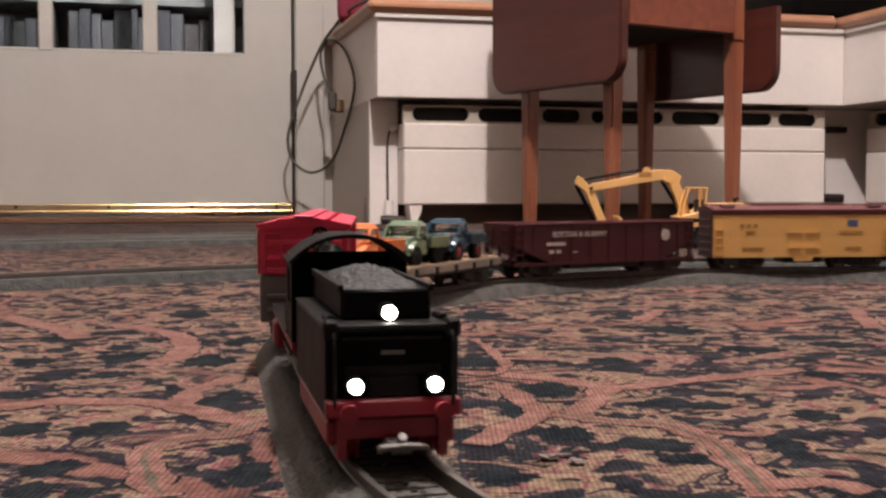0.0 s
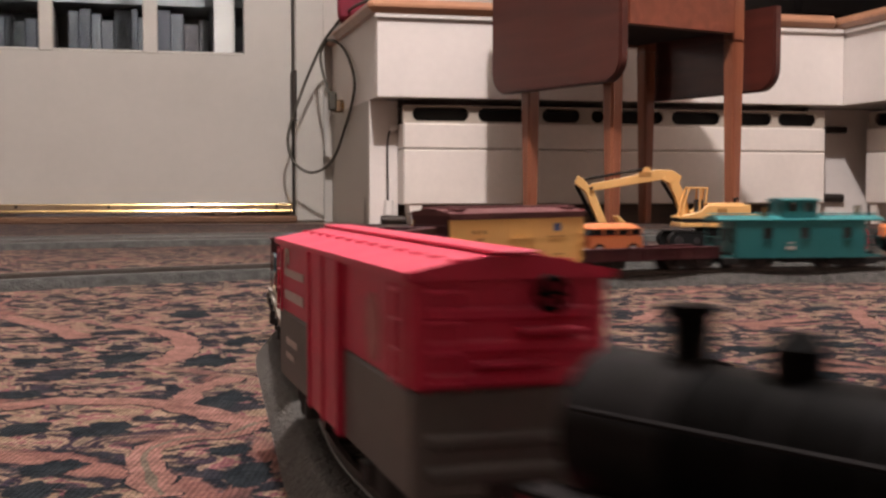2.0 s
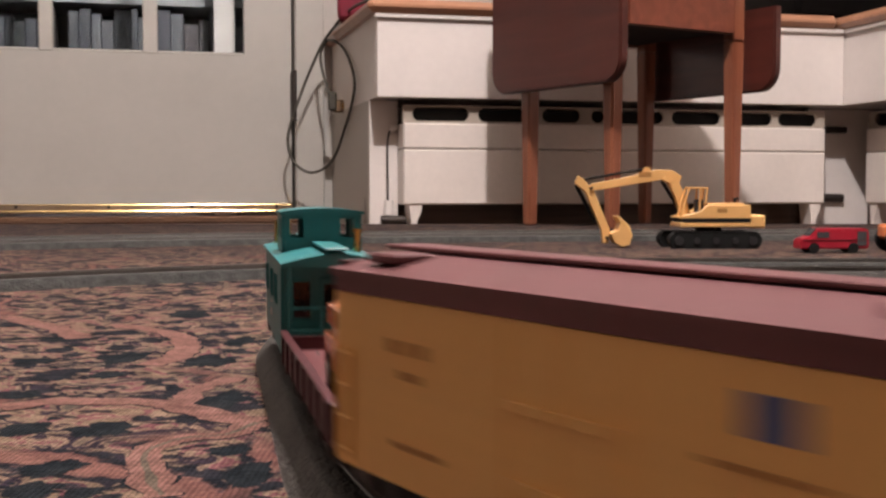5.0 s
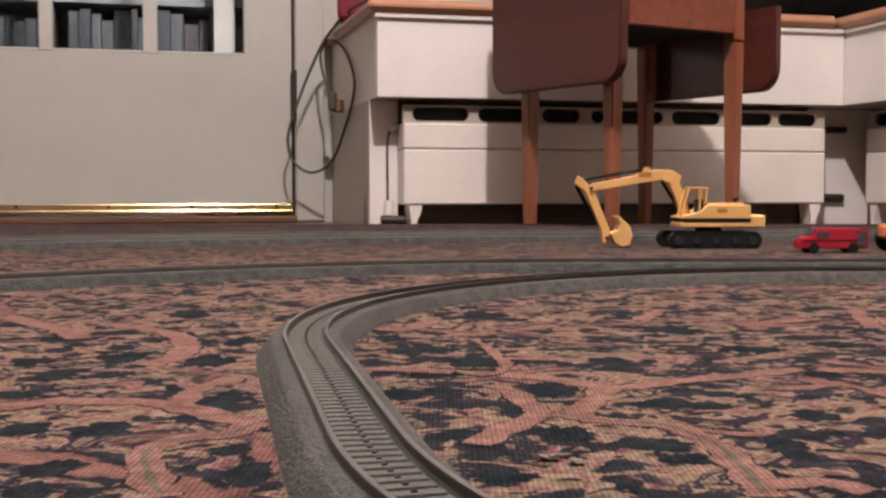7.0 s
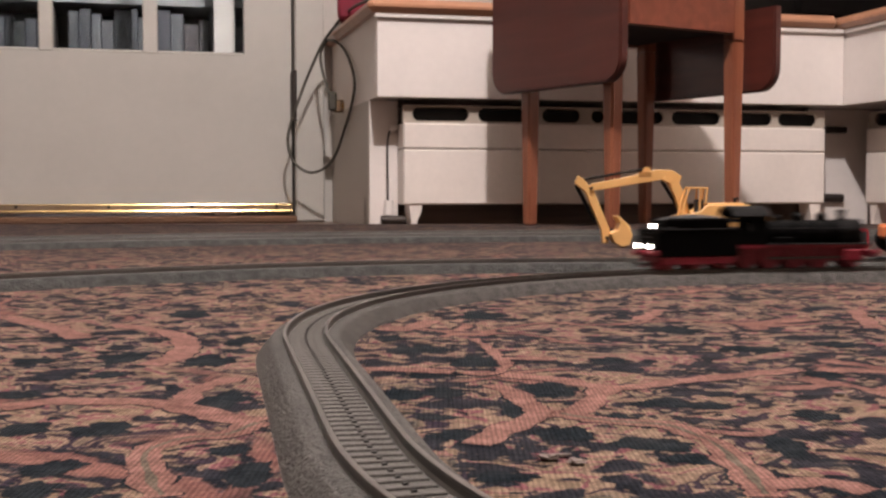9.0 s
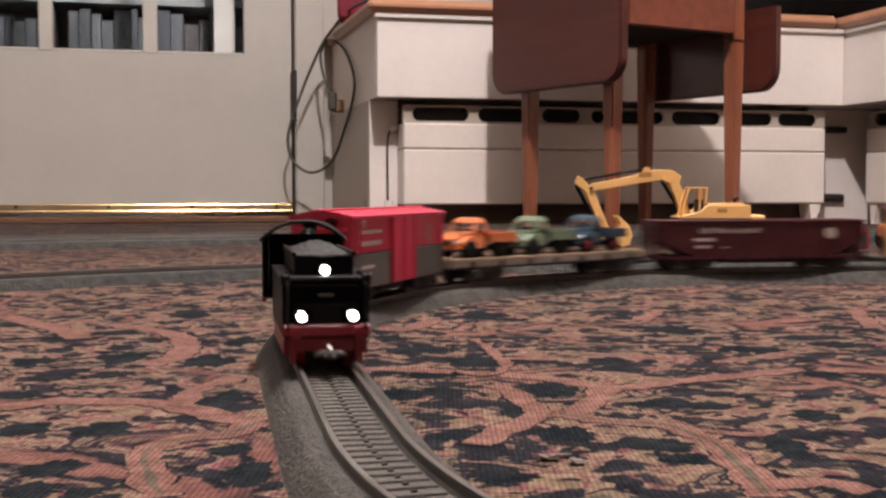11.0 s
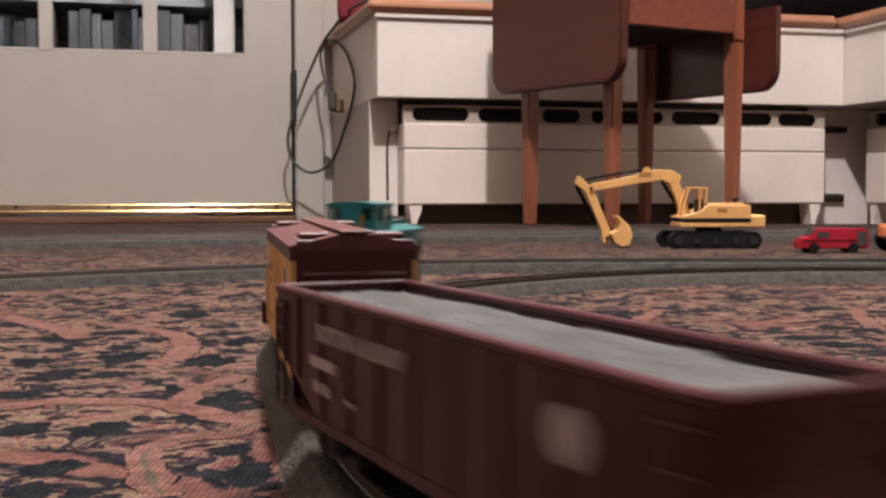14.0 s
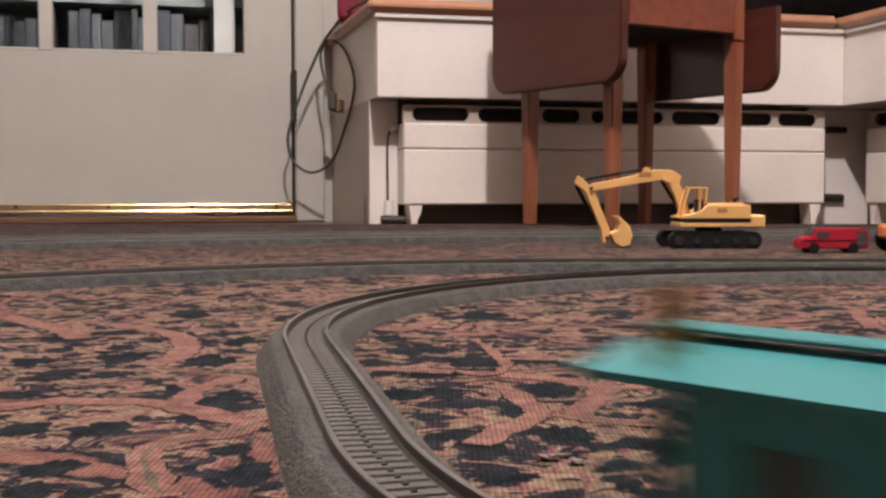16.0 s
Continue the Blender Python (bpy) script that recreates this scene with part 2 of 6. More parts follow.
M = {
    "carpet": carpet_mat(),
    "rose_yarn": yarn_mat("rose_yarn", (0.205, 0.100, 0.083), (0.315, 0.172, 0.138)),
    "moss_yarn": yarn_mat("moss_yarn", (0.11, 0.095, 0.07), (0.19, 0.15, 0.115)),
    "teal_yarn": yarn_mat("teal_yarn", (0.008, 0.012, 0.016), (0.034, 0.037, 0.040)),
    "boards": wood_mat("floor_boards", (0.07, 0.035, 0.02), (0.16, 0.085, 0.05), axis=0),
    "wall": mat("cream_wall_paint", (0.435, 0.405, 0.368), 0.6, var=0.05, scale=6, bump=0.08, bscale=90),
    "unseen_wall": mat("bounce_buff", (0.30, 0.245, 0.205), 0.8, var=0.15, scale=5),
    "door": mat("white_door_gloss", (0.405, 0.386, 0.350), 0.4, var=0.05, scale=5, bump=0.05, bscale=60),
    "white": mat("white_gloss_paint", (0.74, 0.68, 0.64), 0.35, var=0.06, scale=7, bump=0.06, bscale=70),
    "ceiling": mat("ceiling_white", (0.62, 0.59, 0.56), 0.9, var=0.03, scale=3),
    "radiator": mat("radiator_enamel", (0.74, 0.67, 0.615), 0.4, var=0.07, scale=9),
    "grille": mat("grille_metal", (0.42, 0.36, 0.30), 0.5, var=0.15, scale=20),
    # near-black that stands in for shade in the grille and under the table
    "dark": mat("shade_black", (0.012, 0.01, 0.009), 0.9, var=0.3),
    "sill": wood_mat("sill_wood", (0.33, 0.15, 0.085), (0.46, 0.235, 0.14), axis=0),
    "teak": wood_mat("teak_veneer", (0.135, 0.034, 0.018), (0.20, 0.055, 0.030), axis=0, coat=0.12),
    # same teak, with the shade on the hanging leaves put into the colour
    "shaded_teak": wood_mat("shaded_teak_leaf", (0.050, 0.0115, 0.0085), (0.082, 0.0195, 0.0135), axis=0, coat=0.1),
    "cushion": mat("cushion_cloth", (0.17, 0.010, 0.026), 0.8, var=0.15, scale=40, bump=0.3, bscale=300),
    "teak_leg": wood_mat("teak_leg", (0.20, 0.062, 0.032), (0.32, 0.115, 0.06), axis=2, coat=0.15),
    "brass_dull": mat("dull_brass", (0.42, 0.32, 0.24), 0.38, 1.0, var=0.1, scale=30),
    "brass": mat("brass", (0.56, 0.40, 0.17), 0.17, 1.0, var=0.1, scale=30),
    "iron": mat("hinge_iron", (0.05, 0.04, 0.035), 0.5, 0.6),
    "dull_socket": mat("brown_bakelite", (0.14, 0.085, 0.045), 0.4, var=0.3),
    "cable": mat("cable_rubber", (0.045, 0.04, 0.03), 0.6),
    "bed": mat("grey_track_ballast", (0.066, 0.060, 0.055), 0.6, var=0.6, scale=150, bump=1.0, bscale=750, spec=0.2),
    # darker ballast for the tracks behind the oval
    "rear_bed": mat("dark_track_ballast", (0.046, 0.045, 0.042), 0.6, var=0.6, scale=120, bump=1.0, bscale=600, spec=0.15),
    "tie": mat("track_sleeper", (0.085, 0.077, 0.070), 0.65, var=0.35, scale=90, bump=0.4, bscale=800, spec=0.15),
    "rail": mat("nickel_rail", (0.085, 0.076, 0.068), 0.32, 0.25, var=0.25, scale=50),
    # paler non-metal rail for the tracks behind the oval
    "rear_rail": mat("rear_track_rail", (0.15, 0.14, 0.13), 0.20, 0.0, var=0.2, scale=50, spec=0.8),
    "stud": mat("contact_stud", (0.035, 0.032, 0.03), 0.5, 0.4),
    "black": mat("loco_black", (0.0028, 0.0026, 0.0026), 0.42, var=0.3, scale=60, spec=0.04),
    "blackgrey": mat("loco_grey_black", (0.013, 0.012, 0.012), 0.45, var=0.25, scale=60, spec=0.05),
    "locored": mat("loco_red", (0.20, 0.009, 0.022), 0.4, var=0.12, scale=60),
    "coal": mat("coal_load", (0.020, 0.0195, 0.020), 0.5, var=0.5, scale=250, bump=0.9, bscale=700),
    "boxred": mat("boxcar_red", (0.54, 0.024, 0.072), 0.42, var=0.08, scale=50),
    "boxgrey": mat("boxcar_grey", (0.10, 0.094, 0.088), 0.5, var=0.1, scale=50),
    "maroon": mat("hopper_maroon", (0.060, 0.0065, 0.011), 0.42, var=0.12, scale=50),
    "roofmaroon": mat("roof_maroon", (0.115, 0.032, 0.034), 0.5, var=0.15, scale=50),
    "yellow": mat("reefer_yellow", (0.80, 0.46, 0.15), 0.45, var=0.07, scale=50),
    "teal": mat("caboose_teal", (0.020, 0.172, 0.180), 0.42, var=0.1, scale=50),
    "bogie": mat("bogie_black", (0.011, 0.010, 0.010), 0.6, var=0.2, scale=80),
    "wheel": mat("wheel_steel", (0.10, 0.09, 0.085), 0.4, 0.7),
    "sill_grey": mat("weathered_sill", (0.24, 0.20, 0.165), 0.6, var=0.25, scale=80),
    "deck": wood_mat("deck_wood", (0.22, 0.14, 0.085), (0.42, 0.29, 0.18), axis=1, coat=0),
    "print_white": mat("white_print", (0.52, 0.44, 0.41), 0.6, var=0.2),
    "print_faded": mat("faded_print", (0.42, 0.13, 0.13), 0.6, var=0.3, scale=300),
    "print_brown": mat("brown_print", (0.42, 0.20, 0.055), 0.6),
    "print_blue": mat("blue_print", (0.07, 0.10, 0.22), 0.6),
    "orange": mat("truck_orange", (0.72, 0.22, 0.085), 0.22, var=0.06, coat=0.35),
    "green": mat("truck_green", (0.17, 0.235, 0.155), 0.25, var=0.06, coat=0.6),
    "blue": mat("truck_blue", (0.032, 0.070, 0.105), 0.25, var=0.06, coat=0.6),
    "tyre": mat("tyre_black", (0.008, 0.008, 0.008), 0.75, spec=0.2),
    "redwheel": mat("wheel_red", (0.24, 0.012, 0.016), 0.4),
    "window": mat("window_dark", (0.07, 0.07, 0.072), 0.15, var=0.2),
    "catyellow": mat("digger_yellow", (0.80, 0.46, 0.17), 0.4, var=0.06, scale=60),
    "vanred": mat("van_red", (0.40, 0.014, 0.034), 0.35, var=0.08),
    "lint": mat("lint_fluff", (0.20, 0.165, 0.145), 1.0, var=0.3, scale=400, spec=0.05),
    "light": glow("headlight_glow", (1.0, 0.93, 0.80), 30.0),
    "glass": glass_mat("pane_glass"),
    "toy_glass": glass_mat("toy_window_plastic", (0.86, 0.84, 0.80)),
    "dark_glass": mat("toy_dark_window", (0.012, 0.011, 0.011), 0.12, var=0.2, spec=0.4),
}


# ---- mesh helpers ----
def cube(bm, x0, x1, y0, y1, z0, z1, bevel=0.0, seg=1):
    r = bmesh.ops.create_cube(bm, size=1.0)
    vs = r["verts"]
    for v in vs:
        v.co = Vector(((x0 + x1) / 2 + v.co.x * (x1 - x0), (y0 + y1) / 2 + v.co.y * (y1 - y0), (z0 + z1) / 2 + v.co.z * (z1 - z0)))
    if bevel:
        es = list({e for v in vs for e in v.link_edges})
        bmesh.ops.bevel(bm, geom=es, offset=bevel, segments=seg, affect="EDGES", profile=0.6)
    return vs


def rod(bm, a, b, r, r2=None, n=12, caps=True):
    a, b = Vector(a), Vector(b)
    q = (b - a).to_track_quat("Z", "Y").to_matrix().to_4x4()
    return bmesh.ops.create_cone(bm, cap_ends=caps, segments=n, radius1=r, radius2=r if r2 is None else r2, depth=(b - a).length,
                                 matrix=Matrix.Translation((a + b) / 2) @ q)["verts"]


def prism(bm, outline, axis, lo, hi):
    """An outline of (p, q) pairs pushed along an axis from lo to hi."""
    def at(p, q, s):
        return {"x": (s, p, q), "y": (p, s, q), "z": (p, q, s)}[axis]
    a = [bm.verts.new(at(p, q, lo)) for p, q in outline]
    b = [bm.verts.new(at(p, q, hi)) for p, q in outline]
    bm.faces.new(a); bm.faces.new(b[::-1])
    for i in range(len(a)):
        j = (i + 1) % len(a)
        bm.faces.new((a[j], a[i], b[i], b[j]))
    bmesh.ops.recalc_face_normals(bm, faces=bm.faces)


def finish(bm, name, material, smooth=True):
    me = bpy.data.meshes.new(name)
    bmesh.ops.recalc_face_normals(bm, faces=bm.faces)
    bm.to_mesh(me); bm.free()
    me.materials.append(material)
    if smooth:
        me.shade_smooth()
        me.set_sharp_from_angle(angle=radians(35))
    return me


def part(name, bm, material, parent, label="", at=None):
    ob = new(name, finish(bm, name, material))
    ob.parent = parent
    if at is not None:
        ob.matrix_basis = at
    return tagged(ob, label)


def solo(name, bm, material, label="", category="", kind="", at=None, group=""):
    ob = new(name, finish(bm, name, material))
    if at is not None:
        ob.matrix_basis = at
    return tagged(ob, label, category, group, kind)


def thing(name, label, category, at=None, group="", kind=""):
    ob = new(name)
    ob.empty_display_size = 0.02
    if at is not None:
        ob.matrix_basis = at
    return tagged(ob, label, category, group, kind)


def panels(name, material, parent, boxes, bevel=0.0):
    """Each box a part of its own."""
    for b in boxes:
        cubes(name, material, parent, b, bevel=bevel)


def repeats(name, material, parent, size, places, bevel=0.0):
    """Alike pieces on one mesh, each an object of its own."""
    bm = bmesh.new(); cube(bm, -size[0] / 2, size[0] / 2, -size[1] / 2, size[1] / 2, -size[2] / 2, size[2] / 2, bevel=bevel)
    me = finish(bm, name, material)
    for m in places:
        ob = new(name, me)
        ob.parent = parent
        ob.matrix_basis = m


def B():
    return bmesh.new()


def cubes(name, material, parent, *boxes, bevel=0.0, label="", at=None):
    bm = B()
    for b in boxes:
        cube(bm, *b, bevel=bevel)
    return part(name, bm, material, parent, label, at)


def strip(bm, pts, prof):
    """Sweep a profile of (side, up) pairs along points in the plan; side is to the left of travel."""
    rings = []
    for i, (x, y) in enumerate(pts):
        a, b = pts[max(i - 1, 0)], pts[min(i + 1, len(pts) - 1)]
        d = Vector((b[0] - a[0], b[1] - a[1])).normalized()
        rings.append([bm.verts.new((x - d.y * s, y + d.x * s, z)) for s, z in prof])
    for r, q in zip(rings, rings[1:]):
        for k in range(len(prof) - 1):
            bm.faces.new((r[k], r[k + 1], q[k + 1], q[k]))
    return rings


def tube(bm, pts, r, n=8):
    """A round tube through 3D points."""
    pts = [Vector(p) for p in pts]
    rings = []
    for i, p in enumerate(pts):
        d = (pts[min(i + 1, len(pts) - 1)] - pts[max(i - 1, 0)]).normalized()
        u = d.orthogonal().normalized() if i == 0 else (rings_u - d * rings_u.dot(d)).normalized()
        rings_u = u
        w = d.cross(u)
        rings.append([bm.verts.new(p + (u * math.cos(k * math.tau / n) + w * math.sin(k * math.tau / n)) * r) for k in range(n)])
    for a, b in zip(rings, rings[1:]):
        for k in range(n):
            bm.faces.new((a[k], a[(k + 1) % n], b[(k + 1) % n], b[k]))
    bm.faces.new(rings[0][::-1]); bm.faces.new(rings[-1])


def smooth_path(pts, n=8):
    """Points on a smooth curve through the given ones."""
    pts = [Vector(p) for p in pts]
    out = []
    for i in range(len(pts) - 1):
        p0, p1, p2, p3 = pts[max(i - 1, 0)], pts[i], pts[i + 1], pts[min(i + 2, len(pts) - 1)]
        for k in range(n):
            t = k / n
            out.append(0.5 * ((2 * p1) + (p2 - p0) * t + (2 * p0 - 5 * p1 + 4 * p2 - p3) * t * t + (3 * p1 - p0 - 3 * p2 + p3) * t ** 3))
    return out + [pts[-1]]


# ---- the room ----
def build_room():
    bm = B(); cube(bm, -2.2, 3.2, -1.6, 2.36, -0.012, 0.0)
    global CARPET
    CARPET = solo("carpet", bm, M["carpet"], "rose, tan and dark teal patterned woven carpet, worn", "carpet", "structure")
    bm = B(); cube(bm, -3.0, 4.0, -5.6, 1.6, -0.03, -0.0125)
    solo("floor", bm, M["boards"], "dark brown wooden floor around the carpet", "floor", "structure", ROOM)
    bm = B(); cube(bm, -3.0, 4.0, -5.6, 0.62, 2.5, 2.56)
    solo("ceiling", bm, M["ceiling"], "plain white ceiling", "ceiling", "structure", ROOM)
    # wall with the glazed door; the door's opening goes through
    bm = B()
    for b in ((-3.0, -1.1, 0.6, 0.72, -0.03, 2.5), (-0.02, 4.0, 0.6, 0.72, -0.03, 2.5), (-1.1, -0.02, 0.6, 0.72, 2.08, 2.5)):
        cube(bm, *b)
    solo("wall_north", bm, M["wall"], "cream painted wall with a doorway", "wall", "structure", ROOM)
    # unseen walls close the room; their buff tone steers the bounce light
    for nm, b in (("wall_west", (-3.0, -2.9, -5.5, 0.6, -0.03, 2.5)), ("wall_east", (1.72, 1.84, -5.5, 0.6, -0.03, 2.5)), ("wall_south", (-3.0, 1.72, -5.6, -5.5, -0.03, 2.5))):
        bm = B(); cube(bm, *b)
        solo(nm, bm, M["unseen_wall"], "unseen room wall, buff tone set for bounce light", "wall", "structure", ROOM)
    # door frame
    bm = B()
    for b in ((-0.094, -0.022, 0.575, 0.70, -0.012, 2.08), (-1.098, -1.022, 0.575, 0.70, -0.012, 2.08), (-1.022, -0.094, 0.575, 0.70, 2.02, 2.078)):
        cube(bm, *b, bevel=0.004)
    solo("door_frame", bm, M["door"], "white painted wooden door frame", "door frame", "structure", ROOM)
    bm = B(); cube(bm, -1.02, -0.095, 0.54, 0.70, -0.0125, 0.004, bevel=0.003)
    solo("threshold", bm, M["boards"], "brown wooden door threshold", "threshold", "structure", ROOM)


def build_door():
    d = thing("door_1", "white painted glazed door with brass draught strip, closed", "door", ROOM, kind="structure")
    bm = B()
    y0, y1 = 0.598, 0.64
    for b in ((-0.215, -0.101, y0, y1, 0.010, 2.01), (-1.016, -0.902, y0, y1, 0.010, 2.01), (-0.902, -0.215, y0, y1, 0.010, 0.394), (-0.902, -0.215, y0, y1, 1.9, 2.01)):
        cube(bm, *b)
    part("door_leaf", bm, M["door"], d)
    for a, b in ((-0.694, -0.662), (-0.456, -0.421)):
        cubes("glazing_bar", M["door"], d, (a, b, y0 + 0.004, y1, 0.394, 1.9), bevel=0.003)
    for z in (0.78, 1.16, 1.54):
        for a, b in ((-0.902, -0.694), (-0.662, -0.456), (-0.421, -0.215)):
            cubes("glazing_bar", M["door"], d, (a, b, y0 + 0.004, y1, z, z + 0.03), bevel=0.003)
    for a, b in ((-0.902, -0.694), (-0.662, -0.456), (-0.421, -0.215)):
        cubes("glazing_bead", M["door"], d, (a, b, y0 + 0.006, y0 + 0.016, 0.394, 0.402), bevel=0.002)
        p = cubes("pane", M["glass"], d, (a, b, 0.616, 0.620, 0.396, 1.9), label="clear glass pane")
        p.visible_shadow = False
    s = cubes("draught_strip", M["brass_dull"], d, (-1.016, -0.101, 0.594, 0.597, 0.011, 0.033), label="polished brass draught strip")
    bm = B(); tube(bm, [(-1.016, 0.592, 0.016), (-0.101, 0.592, 0.016)], 0.0022)
    part("strip_bead", bm, M["brass"], s)
    bm = B(); tube(bm, [(-1.016, 0.593, 0.031), (-0.101, 0.593, 0.031)], 0.0013)
    part("strip_bead", bm, M["brass"], s)
    for u in (-0.75, -0.54, -0.345, -0.14):
        bm = B(); rod(bm, (u, 0.590, 0.026), (u, 0.594, 0.026), 0.004, n=8)
        part("screw", bm, M["iron"], s)
    h = cubes("hinge", M["iron"], d, (-0.104, -0.092, 0.570, 0.598, 0.237, 0.357), bevel=0.003, label="dark iron door hinge")
    bm = B(); rod(bm, (-0.098, 0.566, 0.235), (-0.098, 0.566, 0.360), 0.006)
    part("knuckle", bm, M["iron"], h)


def build_seat():
    """The white boxed window seat over the radiators, with a wooden board on top."""
    s = thing("window_seat", "white painted window seat box with a wooden board on top", "window seat", ROOM, kind="structure")
    cubes("front_panel", M["white"], s, (0.0, 1.053, 0.0, 0.022, 0.254, 0.421), bevel=0.0015)
    cubes("side_panel", M["white"], s, (0.0, 0.02, 0.0235, 0.598, 0.254, 0.421))
    cubes("front_panel", M["white"], s, (1.055, 1.077, -1.6, 0.022, 0.254, 0.421), bevel=0.0015)
    cubes("underside", M["white"], s, (0.021, 1.70, 0.0235, 0.598, 0.256, 0.270), (1.079, 1.70, -1.6, 0.022, 0.256, 0.270))
    cubes("board", M["sill"], s, (-0.022, 1.03, -0.020, 0.598, 0.4215, 0.449), bevel=0.011, label="reddish wooden seat board with rounded edge")
    cubes("board", M["sill"], s, (1.037, 1.70, -1.6, 0.598, 0.4215, 0.449), bevel=0.011)
    cubes("cove", M["white"], s, (-0.006, 1.049, -0.008, -0.0005, 0.411, 0.421), (1.047, 1.0545, -1.6, -0.008, 0.411, 0.421), bevel=0.002)
    cubes("end_panel", M["wall"], s, (0.0, 0.018, 0.102, 0.598, -0.0125, 0.2535), label="cream painted end panel")
    cubes("back_panel", M["white"], s, (0.0185, 1.70, 0.30, 0.318, -0.0125, 0.2535))
    cubes("back_panel", M["white"], s, (1.36, 1.378, -1.6, 0.299, -0.0125, 0.2535))
    cubes("filler_panel", M["white"], s, (0.0, 0.060, 0.087, 0.1015, -0.0125, 0.2535))
    cubes("filler_panel", M["white"], s, (1.030, 1.20, 0.105, 0.12, -0.0125, 0.2535))


def build_skirting():
    bm = B(); cube(bm, 0.0, 1.36, 0.132, 0.15, -0.0125, 0.052); cube(bm, 1.19, 1.21, -1.6, 0.131, -0.0125, 0.052)
    solo("baseboard", bm, M["boards"], "dark brown baseboard behind the radiators", "baseboard", "structure", ROOM)


def radiator(at, right=False):
    r = thing("radiator", "cream enamelled low convector radiator with slotted top grille", "radiator", at, group="radiators under the window seat")
    L = 0.965
    cubes("casing", M["radiator"], r, (0, L, 0.0, 0.06, 0.0365, 0.150), bevel=0.003)
    cubes("casing_top", M["radiator"], r, (0, L, 0.0, 0.06, 0.1515, 0.204), bevel=0.003)
    # grille panel with long slots: bars between, above and below the openings
    bm = B()
    z0, z1 = 0.2045, 0.241
    spans = [(0.02, 0.14), (0.16, 0.28), (0.30, 0.385), (0.41, 0.44), (0.465, 0.575), (0.595, 0.71), (0.73, 0.835), (0.85, 0.945)]
    cube(bm, 0, L, 0.006, 0.012, z0, z0 + 0.004); cube(bm, 0, L, 0.006, 0.012, z1 - 0.004, z1)
    edge = [0.0] + [q for s in spans for q in s] + [L]
    for a, b in zip(edge[0::2], edge[1::2]):
        cube(bm, a, b, 0.006, 0.012, z0 + 0.004, z1 - 0.004)
    rr = (z1 - z0 - 0.008) / 2
    zc = (z0 + z1) / 2
    for a, b in spans:                        # rounded slot ends
        for side, x in ((1, a), (-1, b)):
            for up in (1, -1):
                o = [(x, zc + up * rr)] + [(x + side * rr * (1 - math.cos(k * math.pi / 10)), zc + up * rr * math.sin(k * math.pi / 10)) for k in range(5, -1, -1)]
                prism(bm, o, "y", 0.006, 0.012)
    part("grille", bm, M["grille"], r, "dull metal grille with long rounded slots")
    # near-black block painting the shade behind the slots
    cubes("slot_shade", M["dark"], r, (0.01, L - 0.01, 0.03, 0.055, 0.2045, 0.236))
    for x in (0.012, L - 0.036):
        bm = B()
        prism(bm, [(x, 0.0365), (x + 0.028, 0.0365), (x + 0.026, 0.02), (x + 0.018, 0.004), (x + 0.016, -0.0125), (x + 0.006, -0.0125), (x + 0.004, 0.01)], "y", 0.004, 0.05)
        part("foot", bm, M["radiator"], r)
    return r


def build_radiators():
    radiator(ROOM @ pose(0.058, 0.020, 0))
    radiator(ROOM @ pose(1.118, 0.01, 0, 0, 0, -90))
    v = thing("radiator_valve", "white painted radiator valve on a thin dark pipe", "valve", ROOM @ pose(0.036, 0.045, 0))
    bm = B(); tube(bm, smooth_path([(0, 0.03, -0.0125), (0, 0.03, 0.05), (0, 0.03, 0.17), (0.012, 0.03, 0.195)]), 0.0022)
    part("pipe", bm, M["iron"], v)
    bm = B(); rod(bm, (0.004, 0.03, 0.195), (0.021, 0.03, 0.195), 0.0065, 0.0045)
    part("valve_knob", bm, M["white"], v)
    bm = B(); rod(bm, (0, 0.018, 0.015), (0, 0.018, 0.045), 0.013, 0.010)
    part("valve_body", bm, M["white"], v)
    bm = B(); rod(bm, (-0.02, 0.0, 0.005), (0.03, 0.0, 0.005), 0.009)
    part("elbow", bm, M["iron"], v)
    p = thing("heating_pipe", "dark heating pipe between the radiators", "pipe", ROOM)
    bm = B(); tube(bm, [(1.049, 0.09, 0.205), (1.117, 0.09, 0.205)], 0.008)
    part("pipe", bm, M["iron"], p)
    bm = B(); tube(bm, [(1.049, 0.10, 0.048), (1.117, 0.10, 0.048)], 0.010)
    part("pipe", bm, M["iron"], p)


